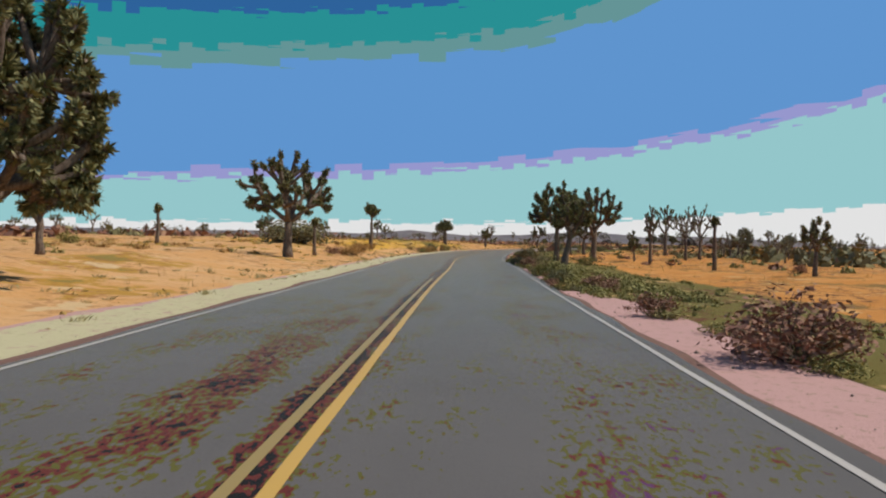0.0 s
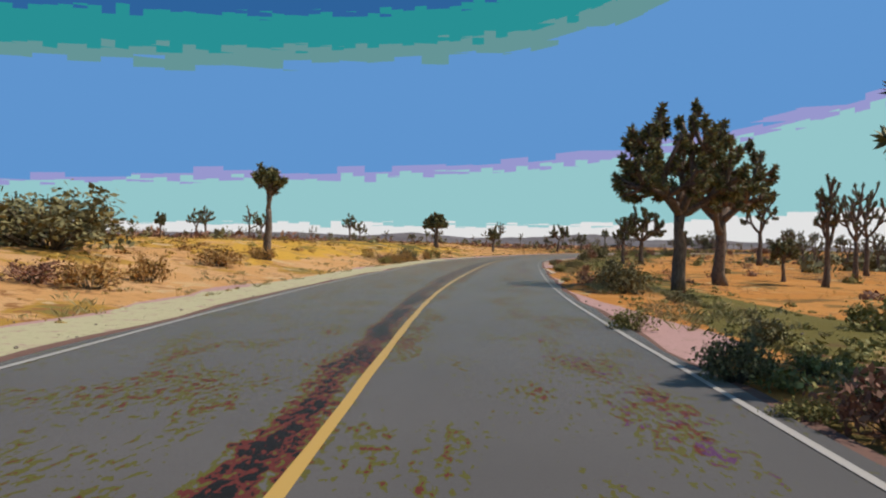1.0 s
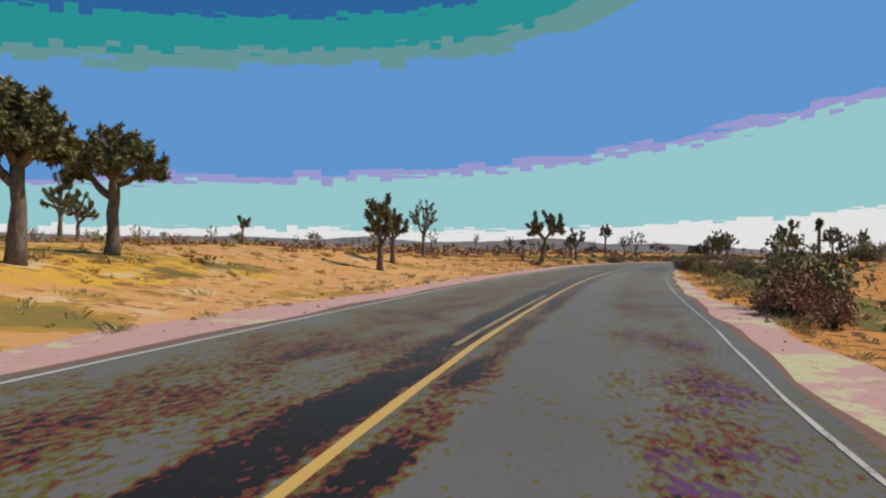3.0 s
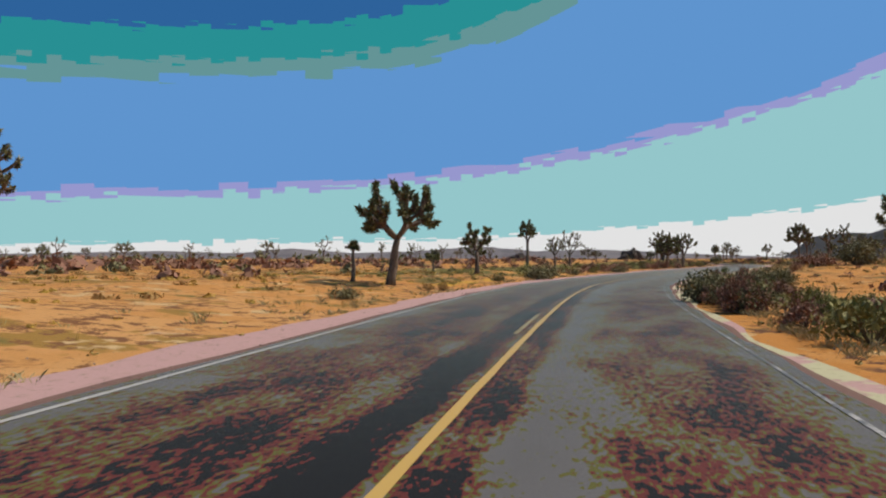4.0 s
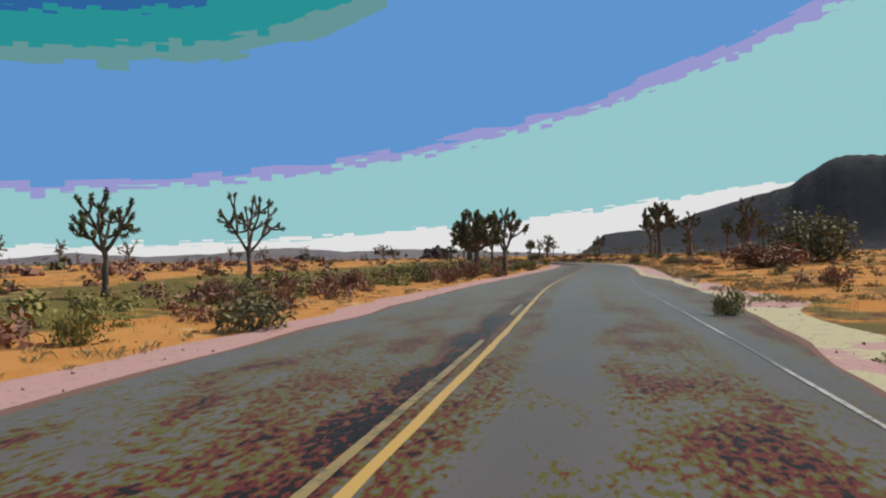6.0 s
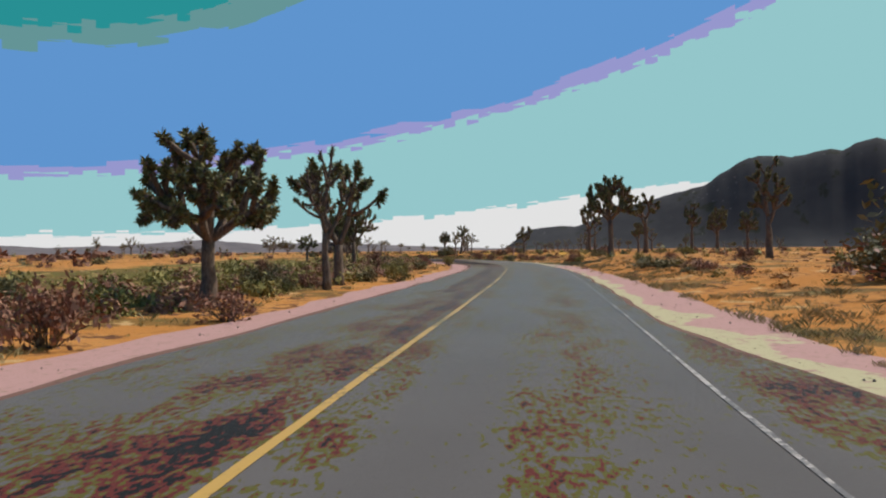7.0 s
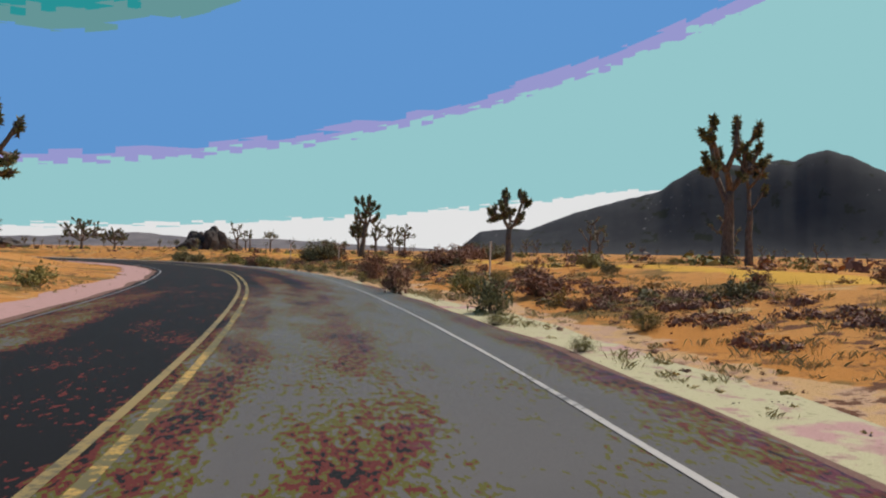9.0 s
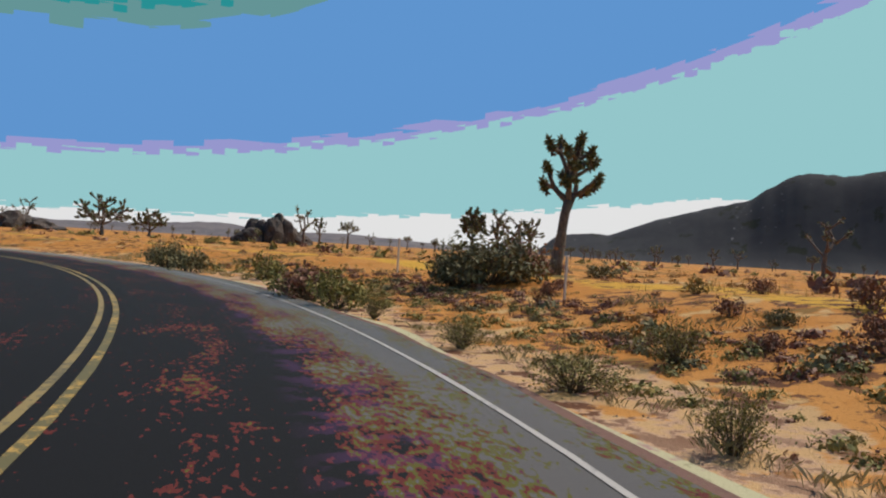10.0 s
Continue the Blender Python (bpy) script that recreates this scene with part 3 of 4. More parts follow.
def bent(rng, a, b, rise, wander, steps):
    """A limb's line from a to b: it leaves sideways and turns upward."""
    a, b = Vector(a), Vector(b)
    span = (b - a).length
    mid = a.lerp(b, 0.5) + Vector((rng.uniform(-1, 1) * wander, rng.uniform(-1, 1) * wander, -rise)) * span
    path = []
    for k in range(steps + 1):
        u = k / steps
        path.append(a * (1 - u) ** 2 + mid * 2 * u * (1 - u) + b * u * u)
    return path


def gathered(rng, points, k):
    """Points sorted into k groups of near neighbours."""
    seeds = [rng.choice(points)]
    while len(seeds) < k:
        seeds.append(max(points, key=lambda p: min((p - q).length for q in seeds)))
    for _ in range(4):
        groups = [[] for _ in seeds]
        for p in points:
            groups[min(range(k), key=lambda i: (p - seeds[i]).length)].append(p)
        seeds = [sum(g, Vector()) / len(g) if g else q for g, q in zip(groups, seeds)]
    return [g for g in groups if g]


def blades(rs, ends, per, size, shag):
    """Sword leaves round the leafy ends: green ones outward and ahead, dead ones folded back along the stem."""
    pa, pb, pd = (np.array([tuple(e[i]) for e in ends]) for i in range(3))
    k = np.repeat(np.arange(len(ends)), per)
    m = len(k)
    u = rs.random(m)
    u = u * 0.6 - 0.25 if shag else 0.04 + 0.98 * u
    root = pa[k] + (pb[k] - pa[k]) * u[:, None]
    rand = rs.normal(size=(m, 3))
    rand /= np.linalg.norm(rand, axis=1)[:, None]
    ax = pd[k]
    radial = rand - (rand * ax).sum(1)[:, None] * ax
    radial /= np.linalg.norm(radial, axis=1)[:, None] + 1e-6
    ahead = (rs.random(m) * 0.8 - 0.3 + 7.0 * np.clip(u - 0.82, 0, 1)) if not shag else -0.5 - rs.random(m) * 1.1
    way = radial + ax * ahead[:, None]
    way /= np.linalg.norm(way, axis=1)[:, None]
    ln = size * (0.7 + 0.5 * rs.random(m))
    cross = np.cross(way, rs.normal(size=(m, 3)))
    cross /= np.linalg.norm(cross, axis=1)[:, None] + 1e-6
    w = (size * 0.15)
    mid = root + way * (ln * 0.55)[:, None]
    tip = root + way * ln[:, None]
    v = np.stack([root - cross * w * 0.8, root + cross * w * 0.8, mid + cross * w, tip, mid - cross * w], 1).reshape(-1, 3)
    i = np.arange(m)[:, None] * 5
    return v, np.concatenate([i, i + 1, i + 2, i + 3, i + 4], 1)


def build_tree(seed, height, width, fork=0.4, ends=18, limbs=3, vase=0.0, per=110, lean=0.0, thick=1.0, club=1.0, droop=0.25, sides=5, steps=4):
    """Meshes of one joshua tree in metres: trunk, limbs, green leaves, dead shag. Its limbs fork towards leafy clubs that
    fill a crown of the given width above the fork; vase opens the crown upward, droop lets low arms hang outside."""
    rng, rs = random.Random(seed), np.random.RandomState(seed)
    size = club * (0.135 + 0.015 * height)
    reach = club * (0.24 + 0.030 * height)
    top = Vector((lean * height * fork, 0.3 * lean * height * fork, fork * height))
    girth = thick * (0.026 * height + 0.05)
    path = [Vector((top.x * u ** 1.5 + 0.03 * rng.uniform(-1, 1), top.y * u ** 1.5 + 0.03 * rng.uniform(-1, 1), top.z * u)) for u in (0, 0.2, 0.4, 0.6, 0.8, 1.0)]
    trunk = (path, [girth * (1.25 - 0.4 * u + 0.25 * (1 - u) ** 6) for u in (0, 0.2, 0.4, 0.6, 0.8, 1.0)])
    half, rise = max(0.05, width / 2 - size * 0.6), height - size * 0.8 - top.z
    tips = []
    for k in range(ends):
        u = (k + 0.5) / ends
        up = 1 - (1.0 + droop) * u
        out = math.sqrt(max(0.0, 1 - min(1.0, abs(up)) ** 2))
        out = out * (1 - vase * 0.55 * (1 - max(0.0, up)))
        r = rng.uniform(0.80, 1.04) if k % 3 else rng.uniform(0.45, 0.78)
        turn = k * 2.39996 + rng.uniform(-0.35, 0.35)
        tips.append(top + Vector((half * r * out * math.cos(turn), half * r * out * math.sin(turn), rise * (0.30 + 0.70 * r * up) if up > 0 else rise * (0.30 + 0.55 * up))))
    tubes, spots = [], []
    groups = []
    for g in gathered(rng, tips, min(limbs, len(tips))):
        first = len(tubes)
        heart = sum(g, Vector()) / len(g)
        start = path[-1] if len(groups) < 2 or rng.random() < 0.5 else path[-2]
        if len(g) == 1:
            node, subs = start, [g]
        else:
            node = start.lerp(heart, 0.55)
            node.z = start.z + (heart.z - start.z) * 0.45
            line = bent(rng, start, node, 0.12, 0.08, steps)
            tubes.append((line, [girth * (0.72 - 0.14 * k / steps) for k in range(steps + 1)]))
            subs = gathered(rng, g, min(len(g), 3 if len(g) > 5 else 2))
        for sub in subs:
            joint = node
            if len(sub) > 1:
                mean = sum(sub, Vector()) / len(sub)
                joint = node.lerp(mean, 0.62)
                tubes.append((bent(rng, node, joint, 0.10, 0.1, steps), [girth * (0.56 - 0.1 * k / steps) for k in range(steps + 1)]))
            for tip in sub:
                line = bent(rng, joint, tip, 0.16, 0.08, steps)
                tubes.append((line, [girth * (0.44 - 0.06 * k / steps) for k in range(steps + 1)]))
                way = (line[-1] - line[-2]).normalized()
                way = (way + Vector((rng.uniform(-0.4, 0.4), rng.uniform(-0.4, 0.4), 0.25))).normalized()
                ln = reach * rng.uniform(0.7, 1.2)
                spots.append((tip - way * ln, tip, way))
        groups.append((first, len(tubes)))
    tv, tf = tube(*trunk)
    trunk_me = mesh_of("trunk", tv, tf, BARK, True)
    limb_mes = []
    for a, b in groups:
        vs, fs = [], []
        for line, radii in tubes[a:b]:
            v, f = tube(line, radii, sides)
            fs += [tuple(i + len(vs) for i in q) for q in f]
            vs += v
        limb_mes.append(mesh_of("limb", vs, fs, BARK, True))
    gv, gf = blades(rs, spots, per, size, False)
    green = mesh_of("crown", gv.tolist(), gf.tolist(), LEAF)
    sv, sf = blades(rs, spots, max(5, int(per * 0.25)), size * 0.8, True)
    shag = mesh_of("dead_leaves", sv.tolist(), sf.tolist(), SHAG)
    return trunk_me, limb_mes, green, shag


def tree_thing(meshes, x, y, turn=0.0, label="", group="", sink=0.05):
    trunk_me, limb_mes, green, shag = meshes
    ob = new("joshua_tree")
    ob.matrix_basis = pose(x, y, ground_z(x, y) - sink, 0, 0, turn)
    part("trunk", trunk_me, ob)
    for me in limb_mes:
        part("limb", me, ob)
    part("crown", green, ob, "spiky dark green leaf rosettes")
    part("dead_leaves", shag, ob, "shaggy brown dead leaves")
    return tagged(ob, label or "shaggy joshua tree with spiky dark green rosettes", "tree", group)


BIG = "large many-branched joshua tree with a dense dark crown"
OPEN = "open-branched joshua tree with bare dark limbs and leafy tips"
YOUNG = "slender young joshua tree with one leafy head"
TREE_SEED = [10]


def joshua(x, y, h, w, kind="mid", fork=0.4, turn=0.0, lean=0.0):
    """One tree at its place, by height and crown width; kind sets how it branches."""
    TREE_SEED[0] += 1
    s = TREE_SEED[0]
    w = max(w, 0.25 * h)
    if kind == "big":
        me, lab = build_tree(s, h, w, fork, 44, 4, 0.1, 120, lean, 0.95, 1.0, 0.2), BIG
    elif kind == "dense":
        me, lab = build_tree(s, h, w, fork, 64, 5, 0.0, 110, lean, 1.0, 0.95, 0.30), BIG
    elif kind == "crowded":
        me, lab = build_tree(s, h, w, fork, 88, 5, 0.0, 110, lean, 0.85, 0.95, 0.30), BIG
    elif kind == "full":
        me, lab = build_tree(s, h, w, fork, 180, 6, 0.0, 170, lean, 0.9, 1.0, 0.55), BIG
    elif kind == "open":
        me, lab = build_tree(s, h, w, fork, 34, 4, 0.35, 60, lean, 0.65, 0.58, 0.10), OPEN
    elif kind == "young":
        me, lab = build_tree(s, h, w, fork, 6, 2, 0.4, 110, lean, 0.65, 0.85, 0.1), YOUNG
    elif kind == "clubs":
        me, lab = build_tree(s, h, w, fork, 17, 3, 0.15, 130, lean, 0.9, 1.0, 0.22), "joshua tree with a few thick forked limbs ending in leafy clubs"
    elif kind == "vee":
        me, lab = build_tree(s, h, w, fork, 15, 2, 0.2, 150, lean, 0.9, 1.1, -0.5), "joshua tree with a few thick forked limbs ending in leafy clubs"
    elif kind == "pole":
        me, lab = build_tree(s, h, max(0.6, 0.5 * w), 0.78, 4, 1, 0.5, 140, lean, 0.75, 1.0, 0.1), YOUNG
    else:
        me, lab = build_tree(s, h, w, fork, 24, 3, 0.15, 100, lean, 0.8, 0.85, 0.18), "joshua tree with a few forked limbs and leafy heads"
    return tree_thing(me, x, y, turn, lab, "joshua trees")


joshua(-7.7, 36.6, 5.5, 5.2, "dense", 0.33, 200)
joshua(-12.2, 22.3, 3.02, 1.54, "mid", 0.40, 67)
joshua(-16.4, 42.4, 2.54, 1.30, "pole", 0.40, 134)
joshua(-7.2, 41.3, 2.31, 0.54, "pole", 0.40, 201)
joshua(-5.9, 60.8, 4.0, 2.0, "vee", 0.52, 268)
joshua(-30.1, 127.8, 4.76, 2.95, "mid", 0.40, 335)
joshua(-23.8, 96.1, 2.45, 1.24, "mid", 0.40, 42)
joshua(-30.3, 124.6, 4.22, 2.96, "mid", 0.40, 109)
joshua(-16.7, 103.0, 2.82, 2.13, "mid", 0.40, 176)
joshua(8.3, 53.9, 5.95, 4.6, "crowded", 0.40, 243)
joshua(6.3, 38.3, 4.1, 2.8, "big", 0.45, 0, 0.20)
joshua(12.8, 62.6, 6.6, 5.0, "dense", 0.42, 17)
joshua(17.9, 63.7, 5.22, 1.48, "open", 0.40, 84)
joshua(23.6, 71.7, 5.32, 3.30, "open", 0.40, 151)
joshua(26.2, 75.2, 5.85, 3.95, "open", 0.40, 218)
joshua(18.3, 95.8, 5.19, 4.45, "dense", 0.40, 285)
joshua(16.3, 94.1, 4.23, 2.14, "mid", 0.40, 352)
joshua(16.7, 45.4, 3.65, 1.39, "pole", 0.40, 59)
joshua(19.9, 39.4, 3.47, 2.11, "mid", 0.40, 126)
joshua(17.2, 66.3, 2.32, 1.60, "mid", 0.40, 193)
joshua(29.5, 97.8, 7.33, 3.86, "mid", 0.40, 260)
joshua(0.2, 106.3, 3.5, 2.7, "dense", 0.52, 327)
joshua(0.4, 101.3, 3.5, 2.1, "dense", 0.52, 34)
joshua(-11.5, 129.4, 4.26, 2.39, "mid", 0.40, 101)
joshua(-10.0, 128.2, 3.11, 2.33, "mid", 0.40, 168)
joshua(6.6, 114.9, 3.06, 1.73, "mid", 0.40, 235)
joshua(7.0, 119.5, 2.54, 1.54, "mid", 0.40, 302)
joshua(8.8, 135.9, 4.10, 2.55, "open", 0.40, 9)
joshua(-1.2, 128.0, 2.31, 1.01, "young", 0.50, 76)
joshua(36.0, 140.8, 4.40, 2.41, "mid", 0.40, 143)
joshua(34.8, 134.6, 4.26, 1.29, "pole", 0.40, 210)
joshua(19.0, 148.1, 4.55, 3.9, "big", 0.42, 330, 0.13)
joshua(17.5, 148.7, 1.83, 0.83, "pole", 0.40, 344)
joshua(25.8, 164.8, 3.6, 2.5, "clubs", 0.42, 51)
joshua(23.9, 171.7, 1.80, 1.51, "mid", 0.40, 118)
joshua(28.1, 176.9, 2.7, 2.2, "mid", 0.40, 185)
joshua(34.1, 183.2, 4.6, 2.1, "mid", 0.55, 252)
joshua(37.8, 187.0, 3.23, 2.45, "open", 0.40, 319)
joshua(43.6, 200.0, 4.55, 4.25, "open", 0.40, 26)
joshua(58.0, 205.3, 4.35, 3.7, "dense", 0.36, 273)
joshua(62.7, 210.6, 4.72, 2.51, "open", 0.40, 160)
joshua(64.2, 213.4, 5.0, 5.4, "vee", 0.30, 227)
joshua(71.2, 229.5, 3.83, 2.05, "mid", 0.40, 294)
joshua(95.5, 234.2, 7.0, 4.6, "crowded", 0.44, 1)
joshua(106.7, 241.8, 6.2, 3.4, "clubs", 0.55, 68)
joshua(114.4, 243.1, 5.62, 2.3, "mid", 0.42, 135)
joshua(89.5, 214.7, 5.86, 2.79, "mid", 0.40, 202)
joshua(89.4, 274.4, 7.4, 6.5, "big", 0.28, 269)
joshua(77.8, 249.0, 3.91, 2.6, "dense", 0.40, 336)
joshua(80.6, 254.7, 2.63, 2.24, "mid", 0.40, 43)
joshua(84.3, 262.1, 2.22, 2.17, "mid", 0.40, 110)
joshua(75.5, 243.7, 4.13, 2.41, "dense", 0.40, 177)
joshua(73.0, 243.8, 2.31, 1.88, "mid", 0.40, 244)
joshua(115.4, 260.7, 6.6, 3.9, "clubs", 0.45, 311)
joshua(115.7, 260.0, 5.52, 2.15, "young", 0.40, 18)
joshua(113.9, 272.8, 4.3, 2.7, "clubs", 0.42, 85)
joshua(115.1, 292.5, 5.2, 2.7, "clubs", 0.48, 335, 0.14)
joshua(135.4, 334.8, 5.16, 2.92, "dense", 0.40, 219)
joshua(121.6, 339.4, 3.44, 1.83, "young", 0.50, 286)
joshua(103.9, 363.0, 4.91, 6.5, "dense", 0.25, 353)
joshua(109.5, 370.1, 3.81, 4.6, "dense", 0.30, 60)
joshua(148.0, 344.1, 5.11, 3.87, "mid", 0.40, 127)
joshua(134.8, 323.8, 4.24, 2.12, "young", 0.40, 194)
joshua(113.5, 239.1, 4.4, 2.2, "mid", 0.45, 0)
joshua(109.7, 235.7, 4.6, 2.3, "mid", 0.45, 61)
joshua(110.2, 232.8, 4.2, 2.2, "mid", 0.45, 183)
joshua(111.7, 248.1, 3.8, 1.9, "mid", 0.45, 305)
joshua(-9.0, 14.0, 6.3, 5.5, "full", 0.22, 150)

# distant trees, copied from a few grown ones
rng = random.Random(5)
FAR_KINDS = []
for k in range(7):
    h = rng.uniform(2.6, 4.6)
    FAR_KINDS.append(build_tree(400 + k, h, h * rng.uniform(0.5, 0.85), rng.uniform(0.3, 0.55), rng.choice((8, 15, 24)), 3, rng.choice((0.0, 0.3)), 18, 0, 0.85, 1.25, 0.15, 4, 2))
MADE = {}


def far_tree(x, y, scale, k):
    lab = "small distant joshua tree on the desert plain"
    if k not in MADE:
        MADE[k] = tree_thing(FAR_KINDS[k], x, y, rng.uniform(0, 360), lab, "distant joshua trees")
        return
    c = copy_thing(MADE[k], pose(x, y, ground_z(x, y) - 0.05, 0, 0, rng.uniform(0, 360)))
    c.scale = (scale, scale, scale)


spots = []
while len(spots) < 330:
    x, y = rng.uniform(-190, 420), rng.uniform(60, 640)
    s, lat = road_coords([(x, y)])
    a = abs(lat[0])
    if a < 26 or (lat[0] < 0 and a < 40 and s[0] > 200):
        continue
    if a < 45 and rng.random() > 0.35:
        continue
    if lat[0] < 0 and rng.random() > 0.8:
        continue
    spots.append((a, x, y, rng.uniform(0.85, 1.6)))
spots.sort()
for a, x, y, size in spots[:230]:
    far_tree(x, y, size, rng.randrange(7))


def tree_stand(places, label):
    """Trees too far off to tell apart, joined."""
    vs, fs, mats, n = [], [], [], 0
    for x, y, size in places:
        trunk_me, limb_mes, green, shag = rng.choice(FAR_KINDS)
        turn = rng.uniform(0, 6.28)
        c, s = math.cos(turn) * size, math.sin(turn) * size
        base = np.array((x, y, ground_z(x, y) - 0.05))
        for me in [trunk_me, *limb_mes, green, shag]:
            v = np.empty(len(me.vertices) * 3)
            me.vertices.foreach_get("co", v)
            v = v.reshape(-1, 3)
            vs += (np.c_[v[:, 0] * c - v[:, 1] * s, v[:, 0] * s + v[:, 1] * c, v[:, 2] * size] + base).tolist()
            fs += [tuple(i + n for i in p.vertices) for p in me.polygons]
            mats += [1 if me is green else 2 if me is shag else 0] * len(me.polygons)
            n += len(v)
    me = mesh_of("tree_stand", vs, fs, BARK)
    me.materials.append(LEAF)
    me.materials.append(SHAG)
    me.polygons.foreach_set("material_index", mats)
    return tagged(new("tree_stand", me), label, "trees", kind="stuff")


tree_stand([p[1:] for p in spots[230:]], "distant joshua trees scattered to the horizon")
near = []
while len(near) < 60:
    x, y = rng.uniform(20, 150), rng.uniform(70, 200)
    s, lat = road_coords([(x, y)])
    if -80 < lat[0] < -24 and 50 < s[0] < 150:
        near.append((x, y, rng.uniform(0.6, 1.05)))
tree_stand(near, "stand of small joshua trees along the far brush")

# ---- shrubs ----
def build_shrub(seed, leaf, twiggy=26, leaves=520, size=0.045, flat=0.8, stem=1.0):
    """A round desert shrub of unit width: many stems from one root and small leaves in loose clumps."""
    r, rs = random.Random(seed), np.random.RandomState(seed)
    vs, fs, tips = [], [], []
    for k in range(twiggy):
        a, e = r.uniform(0, 6.28), r.uniform(0.25, 1.35)
        ln = r.uniform(0.33, 0.54)
        d = Vector((math.cos(a) * math.cos(e), math.sin(a) * math.cos(e), math.sin(e) * flat * 1.15))
        p0 = Vector((math.cos(a) * 0.04, math.sin(a) * 0.04, -0.02))
        bend = Vector((r.uniform(-0.06, 0.06), r.uniform(-0.06, 0.06), 0.04))
        path = [p0, p0 + d * ln * 0.5 + bend, p0 + d * ln]
        v, f = tube(path, [0.007 * stem, 0.005 * stem, 0.002 * stem], 3)
        fs += [tuple(i + len(vs) for i in q) for q in f]
        vs += v
        for j in range(3):
            q = path[1] + (path[2] - path[1]) * r.uniform(0.0, 1.0) + Vector((r.gauss(0, 0.05), r.gauss(0, 0.05), r.gauss(0, 0.04)))
            tips.append(tuple(q))
    tips = np.array(tips)
    k = rs.randint(0, len(tips), leaves)
    c = tips[k] + rs.normal(size=(leaves, 3)) * (0.048, 0.048, 0.042)
    c[:, 2] = np.maximum(c[:, 2], 0.015)
    n = rs.normal(size=(leaves, 3))
    n /= np.linalg.norm(n, axis=1)[:, None]
    t = np.cross(n, rs.normal(size=(leaves, 3)))
    t /= np.linalg.norm(t, axis=1)[:, None]
    sz = size * (0.5 + rs.random(leaves))[:, None]
    v = np.stack([c - n * sz, c + t * sz * 0.5, c + n * sz, c - t * sz * 0.5], 1).reshape(-1, 3)
    i = np.arange(leaves)[:, None] * 4
    return mesh_of("woody_base", vs, fs, TWIG), mesh_of("foliage", v.tolist(), np.concatenate([i, i + 1, i + 2, i + 3], 1).tolist(), leaf)


SHRUBS = {
    "olive": [build_shrub(s, OLIVE, 34, 1000, 0.032) for s in (1, 2)],
    "rusty": [build_shrub(s, RUSTY, 38, 900, 0.031) for s in (3, 4)],
    "dark": [build_shrub(s, DARK, 36, 1050, 0.032) for s in (5, 6)],
    "twiggy": [build_shrub(s, OLIVE, 90, 1900, 0.015, 0.95, 0.7) for s in (7, 8)],
    "thicket": [build_shrub(s, DARK, 60, 2200, 0.027, 1.0) for s in (11, 12)],
    "rusty_thicket": [build_shrub(s, RUSTY, 60, 2100, 0.026, 1.0) for s in (13, 14)],
    "gold": [build_shrub(s, GOLD, 30, 420, 0.040) for s in (9, 10)],
    "tan": [build_shrub(s, TAN, 40, 1000, 0.032) for s in (15, 16)],
}
SHRUB_LABEL = {
    "olive": "rounded olive-green creosote bush on sandy soil", "rusty": "dry reddish-brown brush on sandy soil",
    "dark": "dense dark blackbrush shrub by the road", "twiggy": "thin twiggy desert shrub beside the asphalt",
    "thicket": "large dense dark-green desert bush on the soil", "rusty_thicket": "large dry reddish-brown desert bush on the soil",
    "gold": "dry golden rabbitbrush clump on the soil", "tan": "rounded dry tan-brown bush on golden weeds"}
SHRUB_FIRST = {}


def shrub(x, y, w, h, kind="olive"):
    r = random.Random(int(x * 131 + y * 17))
    k = (kind, r.randrange(2))
    sc = (w, w * r.uniform(0.85, 1.15), h / 0.52)
    m = pose(x, y, ground_z(x, y) - 0.01, 0, 0, r.uniform(0, 360))
    if k not in SHRUB_FIRST:
        ob = new("shrub")
        part("woody_base", SHRUBS[kind][k[1]][0], ob)
        part("foliage", SHRUBS[kind][k[1]][1], ob)
        tagged(ob, SHRUB_LABEL[kind], "shrub", "desert shrubs")
        ob.matrix_basis = m
        SHRUB_FIRST[k] = ob
    else:
        ob = copy_thing(SHRUB_FIRST[k], m)
    ob.scale = sc
    return ob


shrub(3.8, 7.9, 1.8, 0.66, "rusty_thicket")
shrub(3.6, 12.5, 0.99, 0.47, "rusty")
shrub(4.3, 20.3, 1.22, 0.42, "rusty")
shrub(3.6, 22.8, 0.85, 0.57, "dark")
shrub(3.8, 26.4, 1.24, 0.67, "olive")
shrub(4.0, 29.8, 0.95, 0.50, "rusty")
shrub(5.9, 51.0, 1.60, 0.80, "thicket")
shrub(3.8, 38.0, 0.75, 0.45, "thicket")
shrub(3.9, 42.0, 0.85, 0.38, "olive")
shrub(4.2, 36.2, 1.05, 0.59, "rusty")
shrub(6.6, 55.3, 0.77, 1.03, "dark")
shrub(5.3, 56.2, 0.48, 0.19, "olive")
shrub(-6.8, 45.6, 1.50, 0.50, "rusty")
shrub(-5.8, 45.9, 1.49, 0.74, "tan")
shrub(-5.7, 48.4, 1.06, 0.84, "tan")
shrub(-6.1, 55.1, 2.09, 0.72, "tan")
shrub(-6.0, 60.5, 1.15, 0.64, "tan")
shrub(-2.2, 71.9, 1.19, 0.57, "rusty")
shrub(-2.0, 70.0, 0.86, 0.53, "olive")
shrub(-1.6, 70.8, 0.98, 0.72, "tan")
shrub(-1.4, 72.7, 1.02, 0.63, "tan")
shrub(-1.1, 75.0, 0.83, 0.85, "tan")
shrub(-0.8, 76.7, 0.78, 0.39, "tan")
shrub(-0.1, 81.5, 0.69, 0.83, "tan")
shrub(-1.2, 77.3, 1.66, 0.79, "thicket")
shrub(0.1, 82.4, 0.89, 0.85, "olive")
